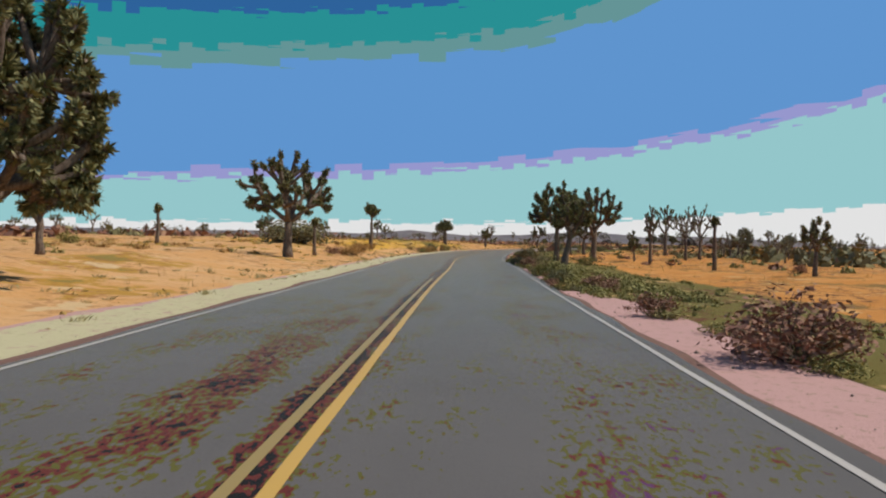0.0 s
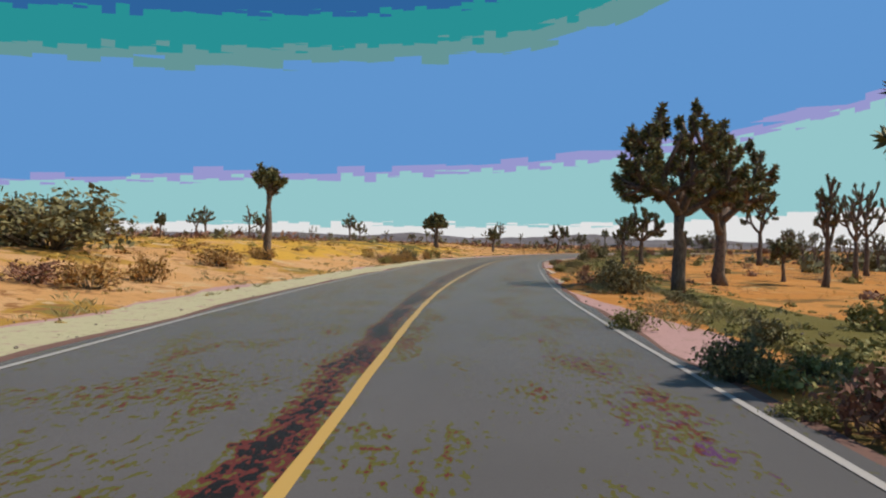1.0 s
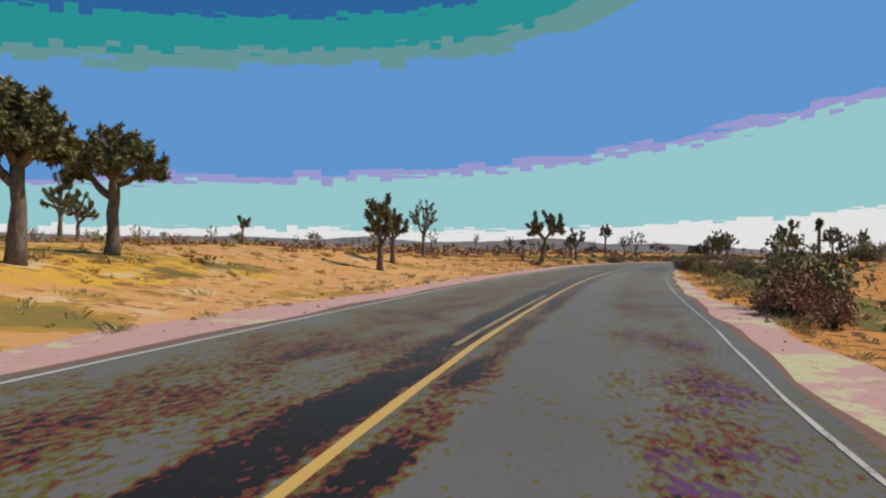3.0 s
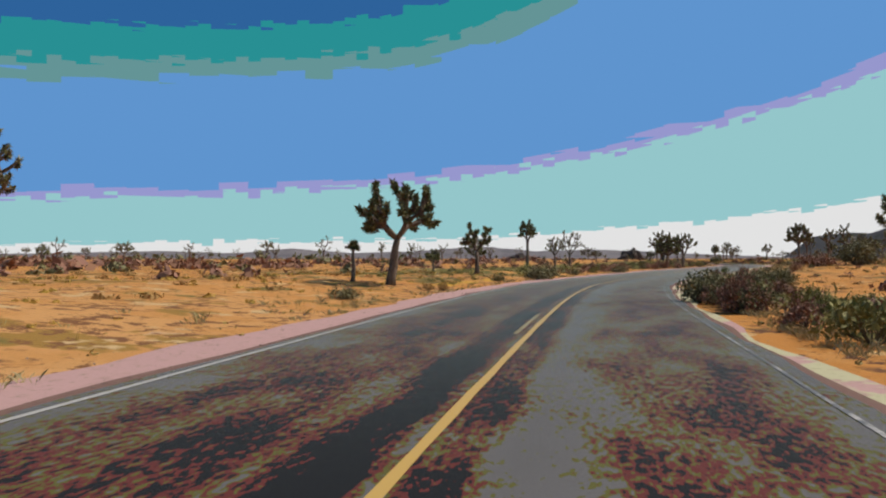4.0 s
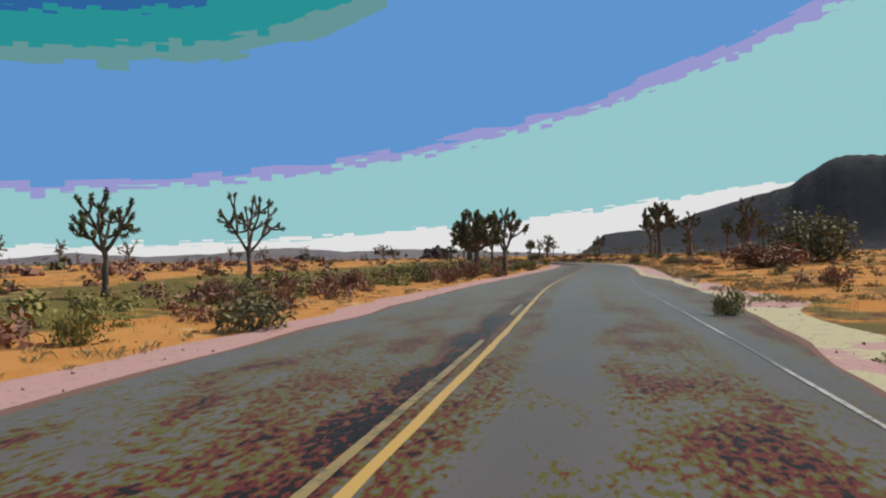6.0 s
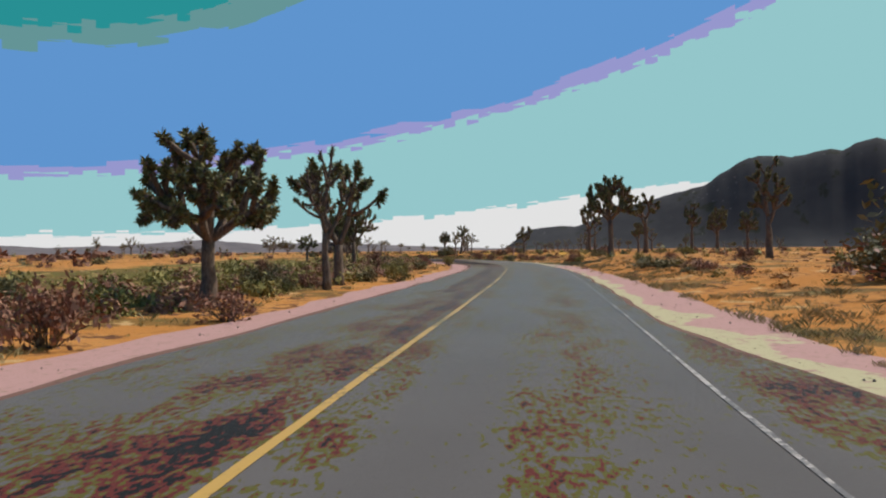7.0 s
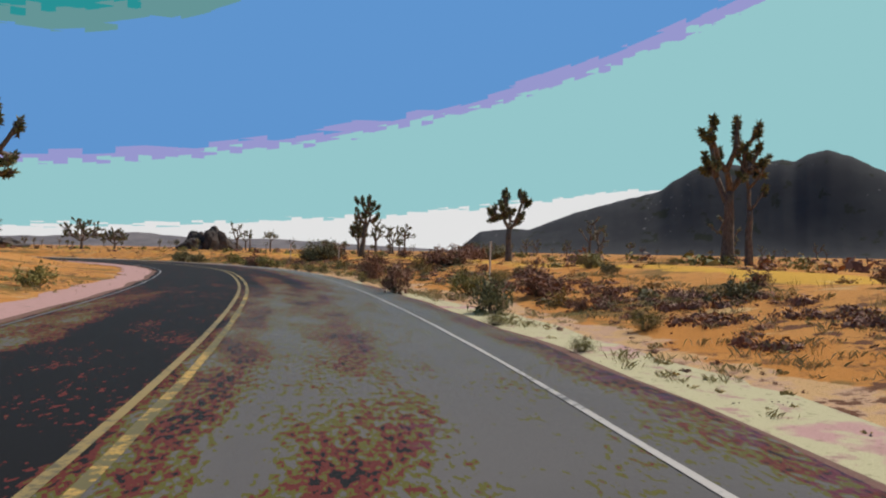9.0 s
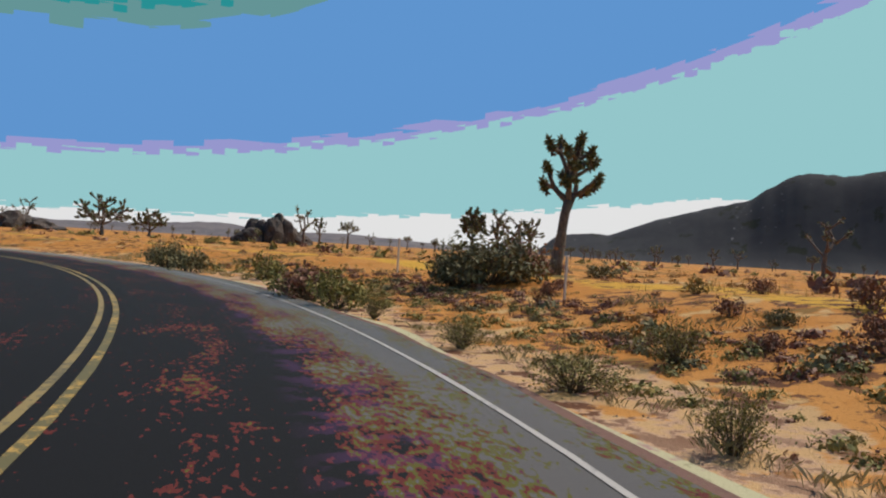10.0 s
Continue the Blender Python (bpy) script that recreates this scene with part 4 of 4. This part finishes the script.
shrub(-3.2, 73.5, 1.15, 0.55, "gold")
shrub(0.3, 92.2, 1.48, 0.51, "gold")
shrub(1.5, 95.7, 0.72, 0.54, "gold")
shrub(0.7, 87.0, 0.74, 0.57, "olive")
shrub(11.7, 87.4, 1.23, 1.08, "dark")
shrub(14.9, 101.1, 1.74, 0.83, "rusty_thicket")
shrub(16.0, 102.8, 2.14, 1.50, "thicket")
shrub(14.4, 99.1, 1.09, 0.62, "rusty")
shrub(17.0, 139.8, 1.17, 0.45, "dark")
shrub(20.2, 145.7, 0.7, 0.32, "tan")
shrub(28.2, 159.1, 1.72, 0.69, "thicket")
shrub(37.3, 151.8, 2.10, 0.72, "thicket")
shrub(32.1, 142.5, 1.6, 0.55, "rusty_thicket")
shrub(20.8, 145.9, 0.6, 0.36, "tan")
shrub(30.4, 143.1, 1.93, 0.75, "thicket")
shrub(26.65, 137.4, 1.1, 0.85, "thicket")
shrub(37.9, 151.2, 2.13, 0.88, "thicket")
shrub(29.3, 161.5, 1.74, 0.75, "thicket")
shrub(25.2, 155.9, 0.98, 0.47, "dark")
shrub(37.9, 153.9, 1.34, 1.01, "rusty")
shrub(34.0, 169.7, 0.89, 0.46, "dark")
shrub(37.8, 176.1, 0.92, 0.62, "olive")
shrub(40.4, 177.2, 1.60, 0.76, "dark")
shrub(48.4, 174.6, 0.64, 0.61, "olive")
shrub(42.9, 166.3, 1.04, 0.56, "rusty")
shrub(71.4, 195.7, 4.74, 1.36, "rusty_thicket")
shrub(80.3, 200.2, 6.09, 3.17, "thicket")
shrub(51.5, 194.8, 1.00, 0.86, "rusty")
shrub(50.7, 195.9, 0.98, 0.73, "dark")
shrub(54.7, 199.2, 1.55, 1.07, "rusty")
shrub(57.6, 201.7, 1.50, 0.64, "rusty")
shrub(52.3, 196.1, 0.89, 0.95, "rusty")
shrub(75.1, 199.6, 3.54, 1.27, "thicket")
shrub(62.2, 190.4, 1.08, 0.26, "dark")
shrub(66.2, 215.5, 1.08, 0.69, "dark")
shrub(67.5, 215.4, 1.34, 0.93, "olive")
shrub(71.0, 223.4, 1.56, 0.93, "dark")
shrub(65.7, 218.5, 1.45, 0.55, "olive")
shrub(94.0, 236.6, 1.09, 0.55, "olive")
shrub(81.2, 214.3, 2.58, 0.51, "thicket")
shrub(79.2, 210.1, 1.85, 0.50, "rusty_thicket")
shrub(75.9, 230.2, 1.57, 0.75, "dark")
shrub(94.8, 237.9, 1.38, 0.92, "rusty")
shrub(86.5, 221.3, 1.43, 0.62, "olive")
shrub(100.2, 240.7, 2.26, 0.77, "rusty_thicket")
shrub(93.6, 236.8, 1.25, 0.87, "rusty")
shrub(98.8, 253.6, 1.00, 0.84, "dark")
shrub(91.9, 264.7, 1.26, 0.75, "olive")
shrub(98.2, 238.9, 1.86, 0.67, "thicket")
shrub(83.8, 240.4, 1.13, 1.08, "olive")
shrub(100.1, 259.7, 1.16, 0.95, "rusty")
shrub(101.4, 258.1, 1.12, 0.77, "olive")
shrub(97.5, 251.7, 0.49, 0.23, "twiggy")
shrub(96.6, 248.8, 0.44, 0.21, "twiggy")
shrub(101.6, 255.5, 1.72, 0.69, "rusty_thicket")
shrub(98.7, 249.7, 0.64, 0.39, "twiggy")
shrub(103.4, 267.8, 1.1, 0.95, "rusty_thicket")
shrub(114.0, 276.2, 1.9, 0.8, "rusty_thicket")
shrub(115.8, 276.8, 2.1, 0.75, "thicket")
shrub(107.9, 269.4, 2.52, 0.78, "rusty_thicket")
shrub(105.6, 289.2, 1.58, 0.76, "olive")
shrub(105.6, 288.2, 1.54, 0.86, "rusty")
shrub(105.6, 286.4, 1.45, 0.81, "olive")
shrub(102.5, 266.7, 0.48, 0.38, "twiggy")
shrub(110.2, 288.3, 2.6, 1.25, "thicket")
shrub(111.3, 288.7, 2.0, 1.0, "rusty_thicket")
shrub(109.4, 288.6, 1.6, 0.9, "thicket")
shrub(106.6, 290.5, 1.15, 0.73, "olive")
shrub(106.2, 295.1, 1.52, 0.91, "olive")
shrub(104.5, 298.8, 1.63, 0.93, "dark")
shrub(104.0, 301.1, 1.66, 0.90, "thicket")
shrub(105.7, 284.6, 0.62, 0.50, "twiggy")
shrub(105.5, 281.0, 0.60, 0.43, "twiggy")
shrub(105.2, 278.2, 0.98, 0.42, "twiggy")
shrub(107.2, 278.9, 0.92, 0.60, "twiggy")
shrub(105.0, 276.1, 0.57, 0.50, "twiggy")
shrub(116.1, 291.3, 1.39, 0.57, "dark")
shrub(101.15, 262.1, 0.6, 0.42, "twiggy")
shrub(-10.1, 52.5, 4.66, 1.70, "thicket")
shrub(-11.7, 53.7, 3.19, 1.38, "thicket")

# brush in rows beside the shoulder
def brush_row(seed, s0, s1, lat0, lat1, n, kinds, size, tall=(0.45, 0.7)):
    r = random.Random(seed)
    for _ in range(n):
        st, la = r.uniform(s0, s1), r.uniform(lat0, lat1)
        k = int(np.argmin(np.abs(STATION - st)))
        x, y = CENTRE[k] + LEFT[k] * la
        w = r.uniform(*size)
        shrub(x, y, w, w * r.uniform(*tall), r.choice(kinds))


brush_row(1, 6, 40, -5.8, -4.3, 20, ("olive", "rusty", "olive", "olive"), (0.4, 0.8), (0.28, 0.42))
brush_row(11, 19, 37, -3.75, -3.3, 26, ("olive", "rusty", "dark"), (0.3, 0.6), (0.3, 0.45))
brush_row(7, 65, 71, -4.2, -3.75, 10, ("olive", "dark", "olive"), (0.35, 0.6))
brush_row(8, 76, 83, -4.3, -3.8, 10, ("dark", "olive", "rusty"), (0.35, 0.6))
brush_row(9, 138, 142, -4.6, -4.0, 10, ("thicket", "rusty_thicket", "thicket"), (0.8, 1.25))
brush_row(2, 40, 80, -6.2, -4.2, 14, ("olive", "rusty", "dark"), (0.4, 0.8))
brush_row(3, 126, 162, -7.5, -4.6, 18, ("dark", "rusty", "olive"), (0.6, 1.3))
brush_row(4, 188, 262, 5.7, 9.5, 44, ("rusty_thicket", "rusty", "olive", "thicket", "olive"), (0.7, 1.4))
brush_row(10, 273, 312, -9.6, -8.0, 12, ("rusty", "dark", "rusty"), (0.5, 0.9))
brush_row(5, 273, 310, -12.0, -6.0, 18, ("twiggy", "rusty", "twiggy", "gold"), (0.5, 1.0))
brush_row(6, 188, 250, -13.0, -6.5, 8, ("dark", "rusty"), (0.7, 1.3))

# shrubs strewn over the plain, thicker on the side and stretch where the brush grows
rng = random.Random(77)
count = 0
while count < 40:
    x, y = rng.uniform(-60, 190), rng.uniform(5, 380)
    s, lat = road_coords([(x, y)])
    s, lat = s[0], lat[0]
    if lat > 0:
        dens = np.interp(s, (0, 60, 130, 170, 200, 260, 300), (0.10, 0.14, 0.22, 0.35, 0.8, 0.8, 0.5))
    else:
        dens = np.interp(s, (0, 80, 150, 220, 330), (0.55, 0.4, 0.7, 0.6, 0.7))
    if abs(lat) < 7.0 or abs(lat) > 30 or rng.random() > dens * (1.0 if abs(lat) < 35 else 0.6):
        continue
    w = rng.uniform(0.5, 1.5)
    kind = rng.choice(("olive", "rusty", "rusty", "dark") if s > 140 or lat < 0 else ("gold", "rusty", "olive", "gold"))
    shrub(x, y, w, w * rng.uniform(0.4, 0.65), kind)
    count += 1


def build_scrub(name, leaf, n, seed, lats, stations, widths, tall, label):
    """Low scrub farther off, joined: loose domes of small leaves."""
    rs = np.random.RandomState(seed)
    if max(abs(lats[0]), abs(lats[1])) < 30:
        k = np.searchsorted(STATION, rs.uniform(*stations, n))
        k = np.clip(k, 0, len(STATION) - 1)
        p = CENTRE[k] + LEFT[k] * rs.uniform(*lats, n)[:, None] + WAY[k] * rs.uniform(-0.5, 0.5, n)[:, None]
    else:
        p = np.empty((0, 2))
        while len(p) < n:
            c = np.stack([rs.uniform(-300, 480, 4000), rs.uniform(5, 620, 4000)], 1)
            s, lat = road_coords(c)
            p = np.concatenate([p, c[(lat > lats[0]) & (lat < lats[1]) & (s > stations[0]) & (s < stations[1])]])
    p = p[:n]
    z = terrain(p)
    w = rs.uniform(*widths, n)
    far = max(abs(lats[0]), abs(lats[1])) > 30
    per, leaf_size = (32, 0.135) if far else (24, 0.13) if widths[1] < 0.3 else (56, 0.08) if widths[1] < 0.55 else (120, 0.054)
    k = np.repeat(np.arange(n), per)
    m = len(k)
    d = rs.normal(size=(m, 3))
    d /= np.linalg.norm(d, axis=1)[:, None]
    d[:, 2] = np.abs(d[:, 2])
    lump = 0.75 + 0.3 * np.sin(np.arctan2(d[:, 1], d[:, 0]) * 3 + k) + 0.15 * rs.normal(size=m)
    c = np.c_[p, z][k] + d * (w[k] * 0.5 * lump * (0.55 + 0.45 * rs.random(m)))[:, None] * (1, 1, tall)
    a = rs.normal(size=(m, 3))
    a /= np.linalg.norm(a, axis=1)[:, None]
    b = np.cross(a, d)
    sz = (w[k] * leaf_size * (0.5 + rs.random(m)))[:, None]
    v = np.stack([c - a * sz, c + b * sz * 0.7, c + a * sz, c - b * sz * 0.7], 1).reshape(-1, 3)
    f = np.arange(m * 4).reshape(-1, 4)
    return tagged(new(name, mesh_of(name, v.tolist(), f.tolist(), leaf)), label, "scrub", kind="stuff")


build_scrub("scrub", RUSTY, 420, 21, (-90, -12), (0, 420), (0.5, 1.5), 0.9, "dry reddish-brown scrub scattered over the plain")
build_scrub("scrub", OLIVE, 420, 22, (-90, -12), (0, 420), (0.5, 1.6), 0.9, "olive scrub scattered over the plain")
build_scrub("scrub", RUSTY, 420, 23, (14, 90), (120, 420), (0.5, 1.5), 0.9, "dry reddish-brown scrub scattered over the plain")
build_scrub("scrub", DARK, 330, 24, (14, 110), (60, 420), (0.6, 1.8), 1.0, "dark scrub scattered over the plain")
build_scrub("scrub", STRAW, 700, 32, (7.0, 19), (38, 172), (0.15, 0.5), 0.6, "golden dry weeds in sheets beside the road")
build_scrub("scrub", OLIVE, 800, 27, (-9.5, -4.7), (8, 175), (0.15, 0.5), 0.6, "low olive weeds along the roadside")
build_scrub("scrub", OLIVE, 500, 28, (6.0, 14), (150, 290), (0.25, 0.7), 0.7, "low olive weeds along the roadside")
build_scrub("scrub", OLIVE, 420, 41, (-6.6, -3.75), (16, 40), (0.3, 0.7), 0.6, "olive brush in a belt along the road edge")
build_scrub("scrub", TAN, 260, 43, (8.5, 26), (28, 165), (0.4, 1.1), 0.5, "brown dry weeds in clumps over the soil")
build_scrub("scrub", OLIVE, 120, 44, (9, 28), (20, 165), (0.3, 0.8), 0.6, "olive weeds in clumps over the soil")
build_scrub("scrub", TAN, 300, 45, (-26, -6.5), (150, 340), (0.3, 0.9), 0.5, "brown dry weeds in clumps over the soil")
build_scrub("scrub", OLIVE, 200, 50, (5.8, 12), (200, 240), (0.4, 1.1), 0.8, "thick olive brush beside the road")
build_scrub("scrub", OLIVE, 130, 52, (6.2, 10.5), (236, 268), (0.6, 1.3), 0.8, "thick olive brush beside the road")
build_scrub("scrub", RUSTY, 110, 54, (5.8, 10), (208, 244), (0.6, 1.3), 0.75, "thick reddish-brown brush beside the road")
build_scrub("scrub", RUSTY, 80, 53, (6.0, 10), (236, 268), (0.6, 1.3), 0.8, "thick reddish-brown brush beside the road")
build_scrub("scrub", RUSTY, 170, 37, (5.6, 11), (176, 280), (0.7, 1.5), 0.9, "thick reddish-brown brush beside the road")
build_scrub("scrub", OLIVE, 150, 38, (5.6, 13), (176, 280), (0.6, 1.5), 0.9, "thick olive brush beside the road")
build_scrub("scrub", OLIVE, 60, 39, (-22, -7.5), (100, 300), (0.5, 1.3), 0.9, "olive brush strewn over the soil")
build_scrub("scrub", RUSTY, 60, 40, (-22, -7.5), (60, 300), (0.5, 1.3), 0.9, "reddish-brown brush strewn over the soil")
build_scrub("scrub", GOLD, 700, 33, (-9.0, -4.3), (228, 335), (0.06, 0.22), 0.6, "dry straw litter and weeds beside the shoulder")
build_scrub("scrub", RUSTY, 700, 34, (-8.0, -4.6), (238, 335), (0.05, 0.18), 0.6, "low dry reddish weeds beside the shoulder")
build_scrub("scrub", GOLD, 500, 35, (4.3, 6.5), (0, 300), (0.06, 0.22), 0.6, "dry straw weeds beside the shoulder")
build_scrub("scrub", OLIVE, 450, 36, (-5.2, -4.0), (30, 180), (0.06, 0.25), 0.7, "low olive weeds at the edge of the asphalt")
build_scrub("scrub", RUSTY, 420, 46, (-8.3, -6.2), (272, 325), (0.25, 0.7), 0.45, "dark reddish litter and low dry weeds in a band")
build_scrub("scrub", DARK, 110, 48, (-8.0, -6.0), (276, 325), (0.25, 0.8), 0.5, "dark dry litter and weeds in a band")
build_scrub("scrub", OLIVE, 260, 49, (-7.4, -4.9), (296, 325), (0.2, 0.6), 0.6, "olive weeds beside the bend")
build_scrub("scrub", RUSTY, 220, 29, (-26, -4.9), (225, 360), (0.2, 0.6), 0.6, "low dry reddish weeds along the roadside")
build_scrub("scrub", RUSTY, 500, 30, (100, 420), (40, 420), (2.5, 6.0), 0.6, "reddish thicket line at the plain's far edge")
build_scrub("scrub", DARK, 400, 31, (-420, -90), (20, 260), (2.5, 6.0), 0.7, "dark thicket line at the plain's far edge")
build_scrub("scrub", DARK, 420, 25, (-150, -55), (40, 180), (2.4, 5.0), 1.1, "dense dark thicket line far across the plain")
build_scrub("scrub", DARK, 150, 47, (-62, -27), (60, 150), (1.8, 3.8), 1.15, "dark thicket belt with small trees across the plain")
build_scrub("scrub", DARK, 45, 51, (-34, -20), (85, 135), (1.2, 2.2), 1.0, "dark thickets across the plain")
build_scrub("scrub", RUSTY, 330, 42, (30, 110), (30, 300), (1.5, 3.6), 0.7, "brown brush line across the plain")
build_scrub("scrub", DARK, 150, 26, (60, 170), (60, 420), (2.0, 4.5), 0.9, "dense dark thicket line far across the plain")


# ---- dry grass and stones ----
def build_grass():
    rs = np.random.RandomState(4)
    pts = []
    for _ in range(14):
        p = np.stack([rs.uniform(-45, 175, 9000), rs.uniform(0, 360, 9000)], 1)
        s, lat = road_coords(p)
        a = np.abs(lat)
        clump = np.sin(p[:, 0] * 0.55 + 2 * np.sin(p[:, 1] * 0.21)) + np.sin(p[:, 1] * 0.47 + 1.5 * np.sin(p[:, 0] * 0.3))
        keep = (a > 4.9) & (a < 55) & (rs.random(len(p)) < np.where(clump > 0.35, 0.5, 0.06) * np.where(lat > 0, np.interp(s, (0, 120, 200), (0.4, 0.6, 0.9)), 1.0))
        pts.append(p[keep])
    p = np.concatenate(pts)[:11000]
    z = terrain(p)
    per = 9
    k = np.repeat(np.arange(len(p)), per)
    m = len(k)
    root = np.c_[p, z][k] + np.c_[rs.normal(size=(m, 2)) * 0.06, np.full(m, -0.01)]
    a = rs.uniform(0, 6.28, m)
    ln = rs.uniform(0.10, 0.30, m)
    tip = root + np.c_[np.cos(a) * ln * 0.5, np.sin(a) * ln * 0.5, ln]
    side = np.c_[-np.sin(a), np.cos(a), 0 * a] * 0.004
    v = np.stack([root - side, root + side, tip], 1).reshape(-1, 3)
    f = np.arange(m * 3).reshape(-1, 3)
    return tagged(new("dry_grass", mesh_of("dry_grass", v.tolist(), f.tolist(), GOLD)), "tufts of dry golden grass over the desert soil", "grass", kind="stuff")


def build_stones():
    rs = np.random.RandomState(8)
    n = 5200
    i = rs.randint(0, len(STATION) - 1, n)
    away = 0.2 + rs.random(n) ** 1.5 * 3.0
    lat = np.where(rs.random(n) < 0.6, right_edge(STATION[i]) - away, left_edge(STATION[i]) + away)
    p = CENTRE[i] + LEFT[i] * lat[:, None] + rs.normal(size=(n, 2)) * 0.06
    z = np.maximum(terrain(p), 0.006)
    r = 0.008 + 0.024 * rs.random(n) ** 5
    o = np.array([(1, 0, 0), (0, 1, 0), (-1, 0, 0), (0, -1, 0), (0, 0, 0.8), (0, 0, -0.6)])
    v = (np.c_[p, z + r * 0.3][:, None] + o[None] * r[:, None, None] * (0.7 + 0.6 * rs.random((n, 6, 1)))).reshape(-1, 3)
    t = np.array([(0, 1, 4), (1, 2, 4), (2, 3, 4), (3, 0, 4), (1, 0, 5), (2, 1, 5), (3, 2, 5), (0, 3, 5)])
    f = (np.arange(n)[:, None, None] * 6 + t[None]).reshape(-1, 3)
    return tagged(new("stones", mesh_of("stones", v.tolist(), f.tolist(), PEBBLE)), "small stones scattered over the sandy shoulders", "stones", kind="stuff")


def build_tussocks(seed, n, lats, stations, tall, material, label):
    """Dry grass in dense tufts along a belt beside the road."""
    rs = np.random.RandomState(seed)
    k = np.clip(np.searchsorted(STATION, rs.uniform(*stations, n)), 0, len(STATION) - 1)
    p = CENTRE[k] + LEFT[k] * (lats[0] + (lats[1] - lats[0]) * rs.random(n) ** 1.4)[:, None] + WAY[k] * rs.uniform(-0.5, 0.5, n)[:, None]
    patchy = np.sin(p[:, 0] * 1.1 + 2 * np.sin(p[:, 1] * 0.6)) + np.sin(p[:, 1] * 0.9 + 1.5 * np.sin(p[:, 0] * 0.7))
    p = p[patchy + rs.normal(size=n) * 0.5 > -0.1]
    z = terrain(p)
    k = np.repeat(np.arange(len(p)), 26)
    m = len(k)
    size = rs.uniform(0.5, 1.3, len(p))[k]
    root = np.c_[p, z][k] + np.c_[rs.normal(size=(m, 2)) * 0.075 * size[:, None], np.full(m, -0.01)]
    a = rs.uniform(0, 6.28, m)
    ln = rs.uniform(*tall, m) * size
    bend = np.c_[np.cos(a), np.sin(a), 0 * a] * (ln * rs.uniform(0.1, 1.2, m))[:, None]
    mid = root + bend * 0.4 + np.c_[0 * a, 0 * a, ln * 0.6]
    tip = root + bend + np.c_[0 * a, 0 * a, ln * 0.9]
    side = np.c_[-np.sin(a), np.cos(a), 0 * a] * 0.0013
    v = np.stack([root - side, root + side, mid + side * 0.8, tip, mid - side * 0.8], 1).reshape(-1, 3)
    f = np.arange(m * 5).reshape(-1, 5)
    return tagged(new("dry_grass", mesh_of("dry_grass", v.tolist(), f.tolist(), material)), label, "grass", kind="stuff")


build_tussocks(51, 2700, (-4.3, -9.0), (258, 335), (0.04, 0.13), TUSSOCK, "dense tufts of olive and straw grass beside the bend")
build_tussocks(52, 2600, (-4.2, -6.5), (30, 180), (0.05, 0.15), TUSSOCK, "tufts of olive grass along the road edge")
build_tussocks(53, 1300, (4.4, 8.0), (0, 290), (0.05, 0.15), TUSSOCK, "low tufts of dry grass behind the shoulder")
build_tussocks(54, 1500, (-5.2, -8.5), (178, 262), (0.05, 0.16), TUSSOCK, "tufts of dry grass behind the sandy shoulder")
build_grass()
build_stones()


# ---- marker posts ----
def marker_post(x, y, h):
    ob = new("marker_post")
    z = ground_z(x, y)
    ob.matrix_basis = pose(x, y, z, 1.5, -1.0, 20)
    bm = bmesh.new()
    bmesh.ops.create_cube(bm, size=1, matrix=Matrix.Translation((0, 0, h / 2 - 0.05)) @ Matrix.Diagonal((0.075, 0.03, h, 1)))
    bmesh.ops.bevel(bm, geom=bm.edges[:], offset=0.008, segments=1, affect="EDGES")
    me = bpy.data.meshes.new("shaft")
    bm.to_mesh(me)
    bm.free()
    me.materials.append(POST)
    part("shaft", me, ob)
    cap = mesh_of("cap", *tube([(0, 0, h - 0.055), (0, 0, h - 0.03)], [0.05, 0.03], 8), POST)
    part("cap", cap, ob)
    return tagged(ob, "thin weathered pale roadside marker post", "post", "marker posts")


marker_post(104.7, 261.8, 1.19)
marker_post(109.8, 293.2, 1.10)
marker_post(109.6, 284.4, 0.90)


# ---- rock outcrop beyond the bend ----
def outcrop(x, y, w, h, seed, count=9):
    r = random.Random(seed)
    ob = new("rock_outcrop")
    ob.matrix_basis = pose(x, y, ground_z(x, y) - 0.3)
    for k in range(count):
        bm = bmesh.new()
        bmesh.ops.create_icosphere(bm, subdivisions=3, radius=1)
        for v in bm.verts:
            q = noise.fractal(v.co * 1.3 + Vector((seed, k, 0)), 1.0, 2.0, 4)
            v.co *= 1 + 0.35 * q
        u = (k + 0.5) / count * 2 - 1
        hh = h * (1 - 0.7 * abs(u) ** 1.5) * r.uniform(0.75, 1.0)
        bmesh.ops.transform(bm, verts=bm.verts, matrix=pose(u * w / 2, r.uniform(-0.2, 0.2) * w, hh * 0.35, 0, 0, r.uniform(0, 360)) @ Matrix.Diagonal((w / count * 1.5, w / count * 1.5, hh * 0.6, 1)))
        me = bpy.data.meshes.new("boulder")
        bm.to_mesh(me)
        bm.free()
        me.materials.append(BOULDER)
        part("boulder", me, ob)
    return tagged(ob, "pile of weathered brown boulders on the plain", "rocks")


outcrop(127.0, 380.6, 9.5, 5.2, 4)
outcrop(92.7, 412.9, 12.0, 3.6, 11, 8)
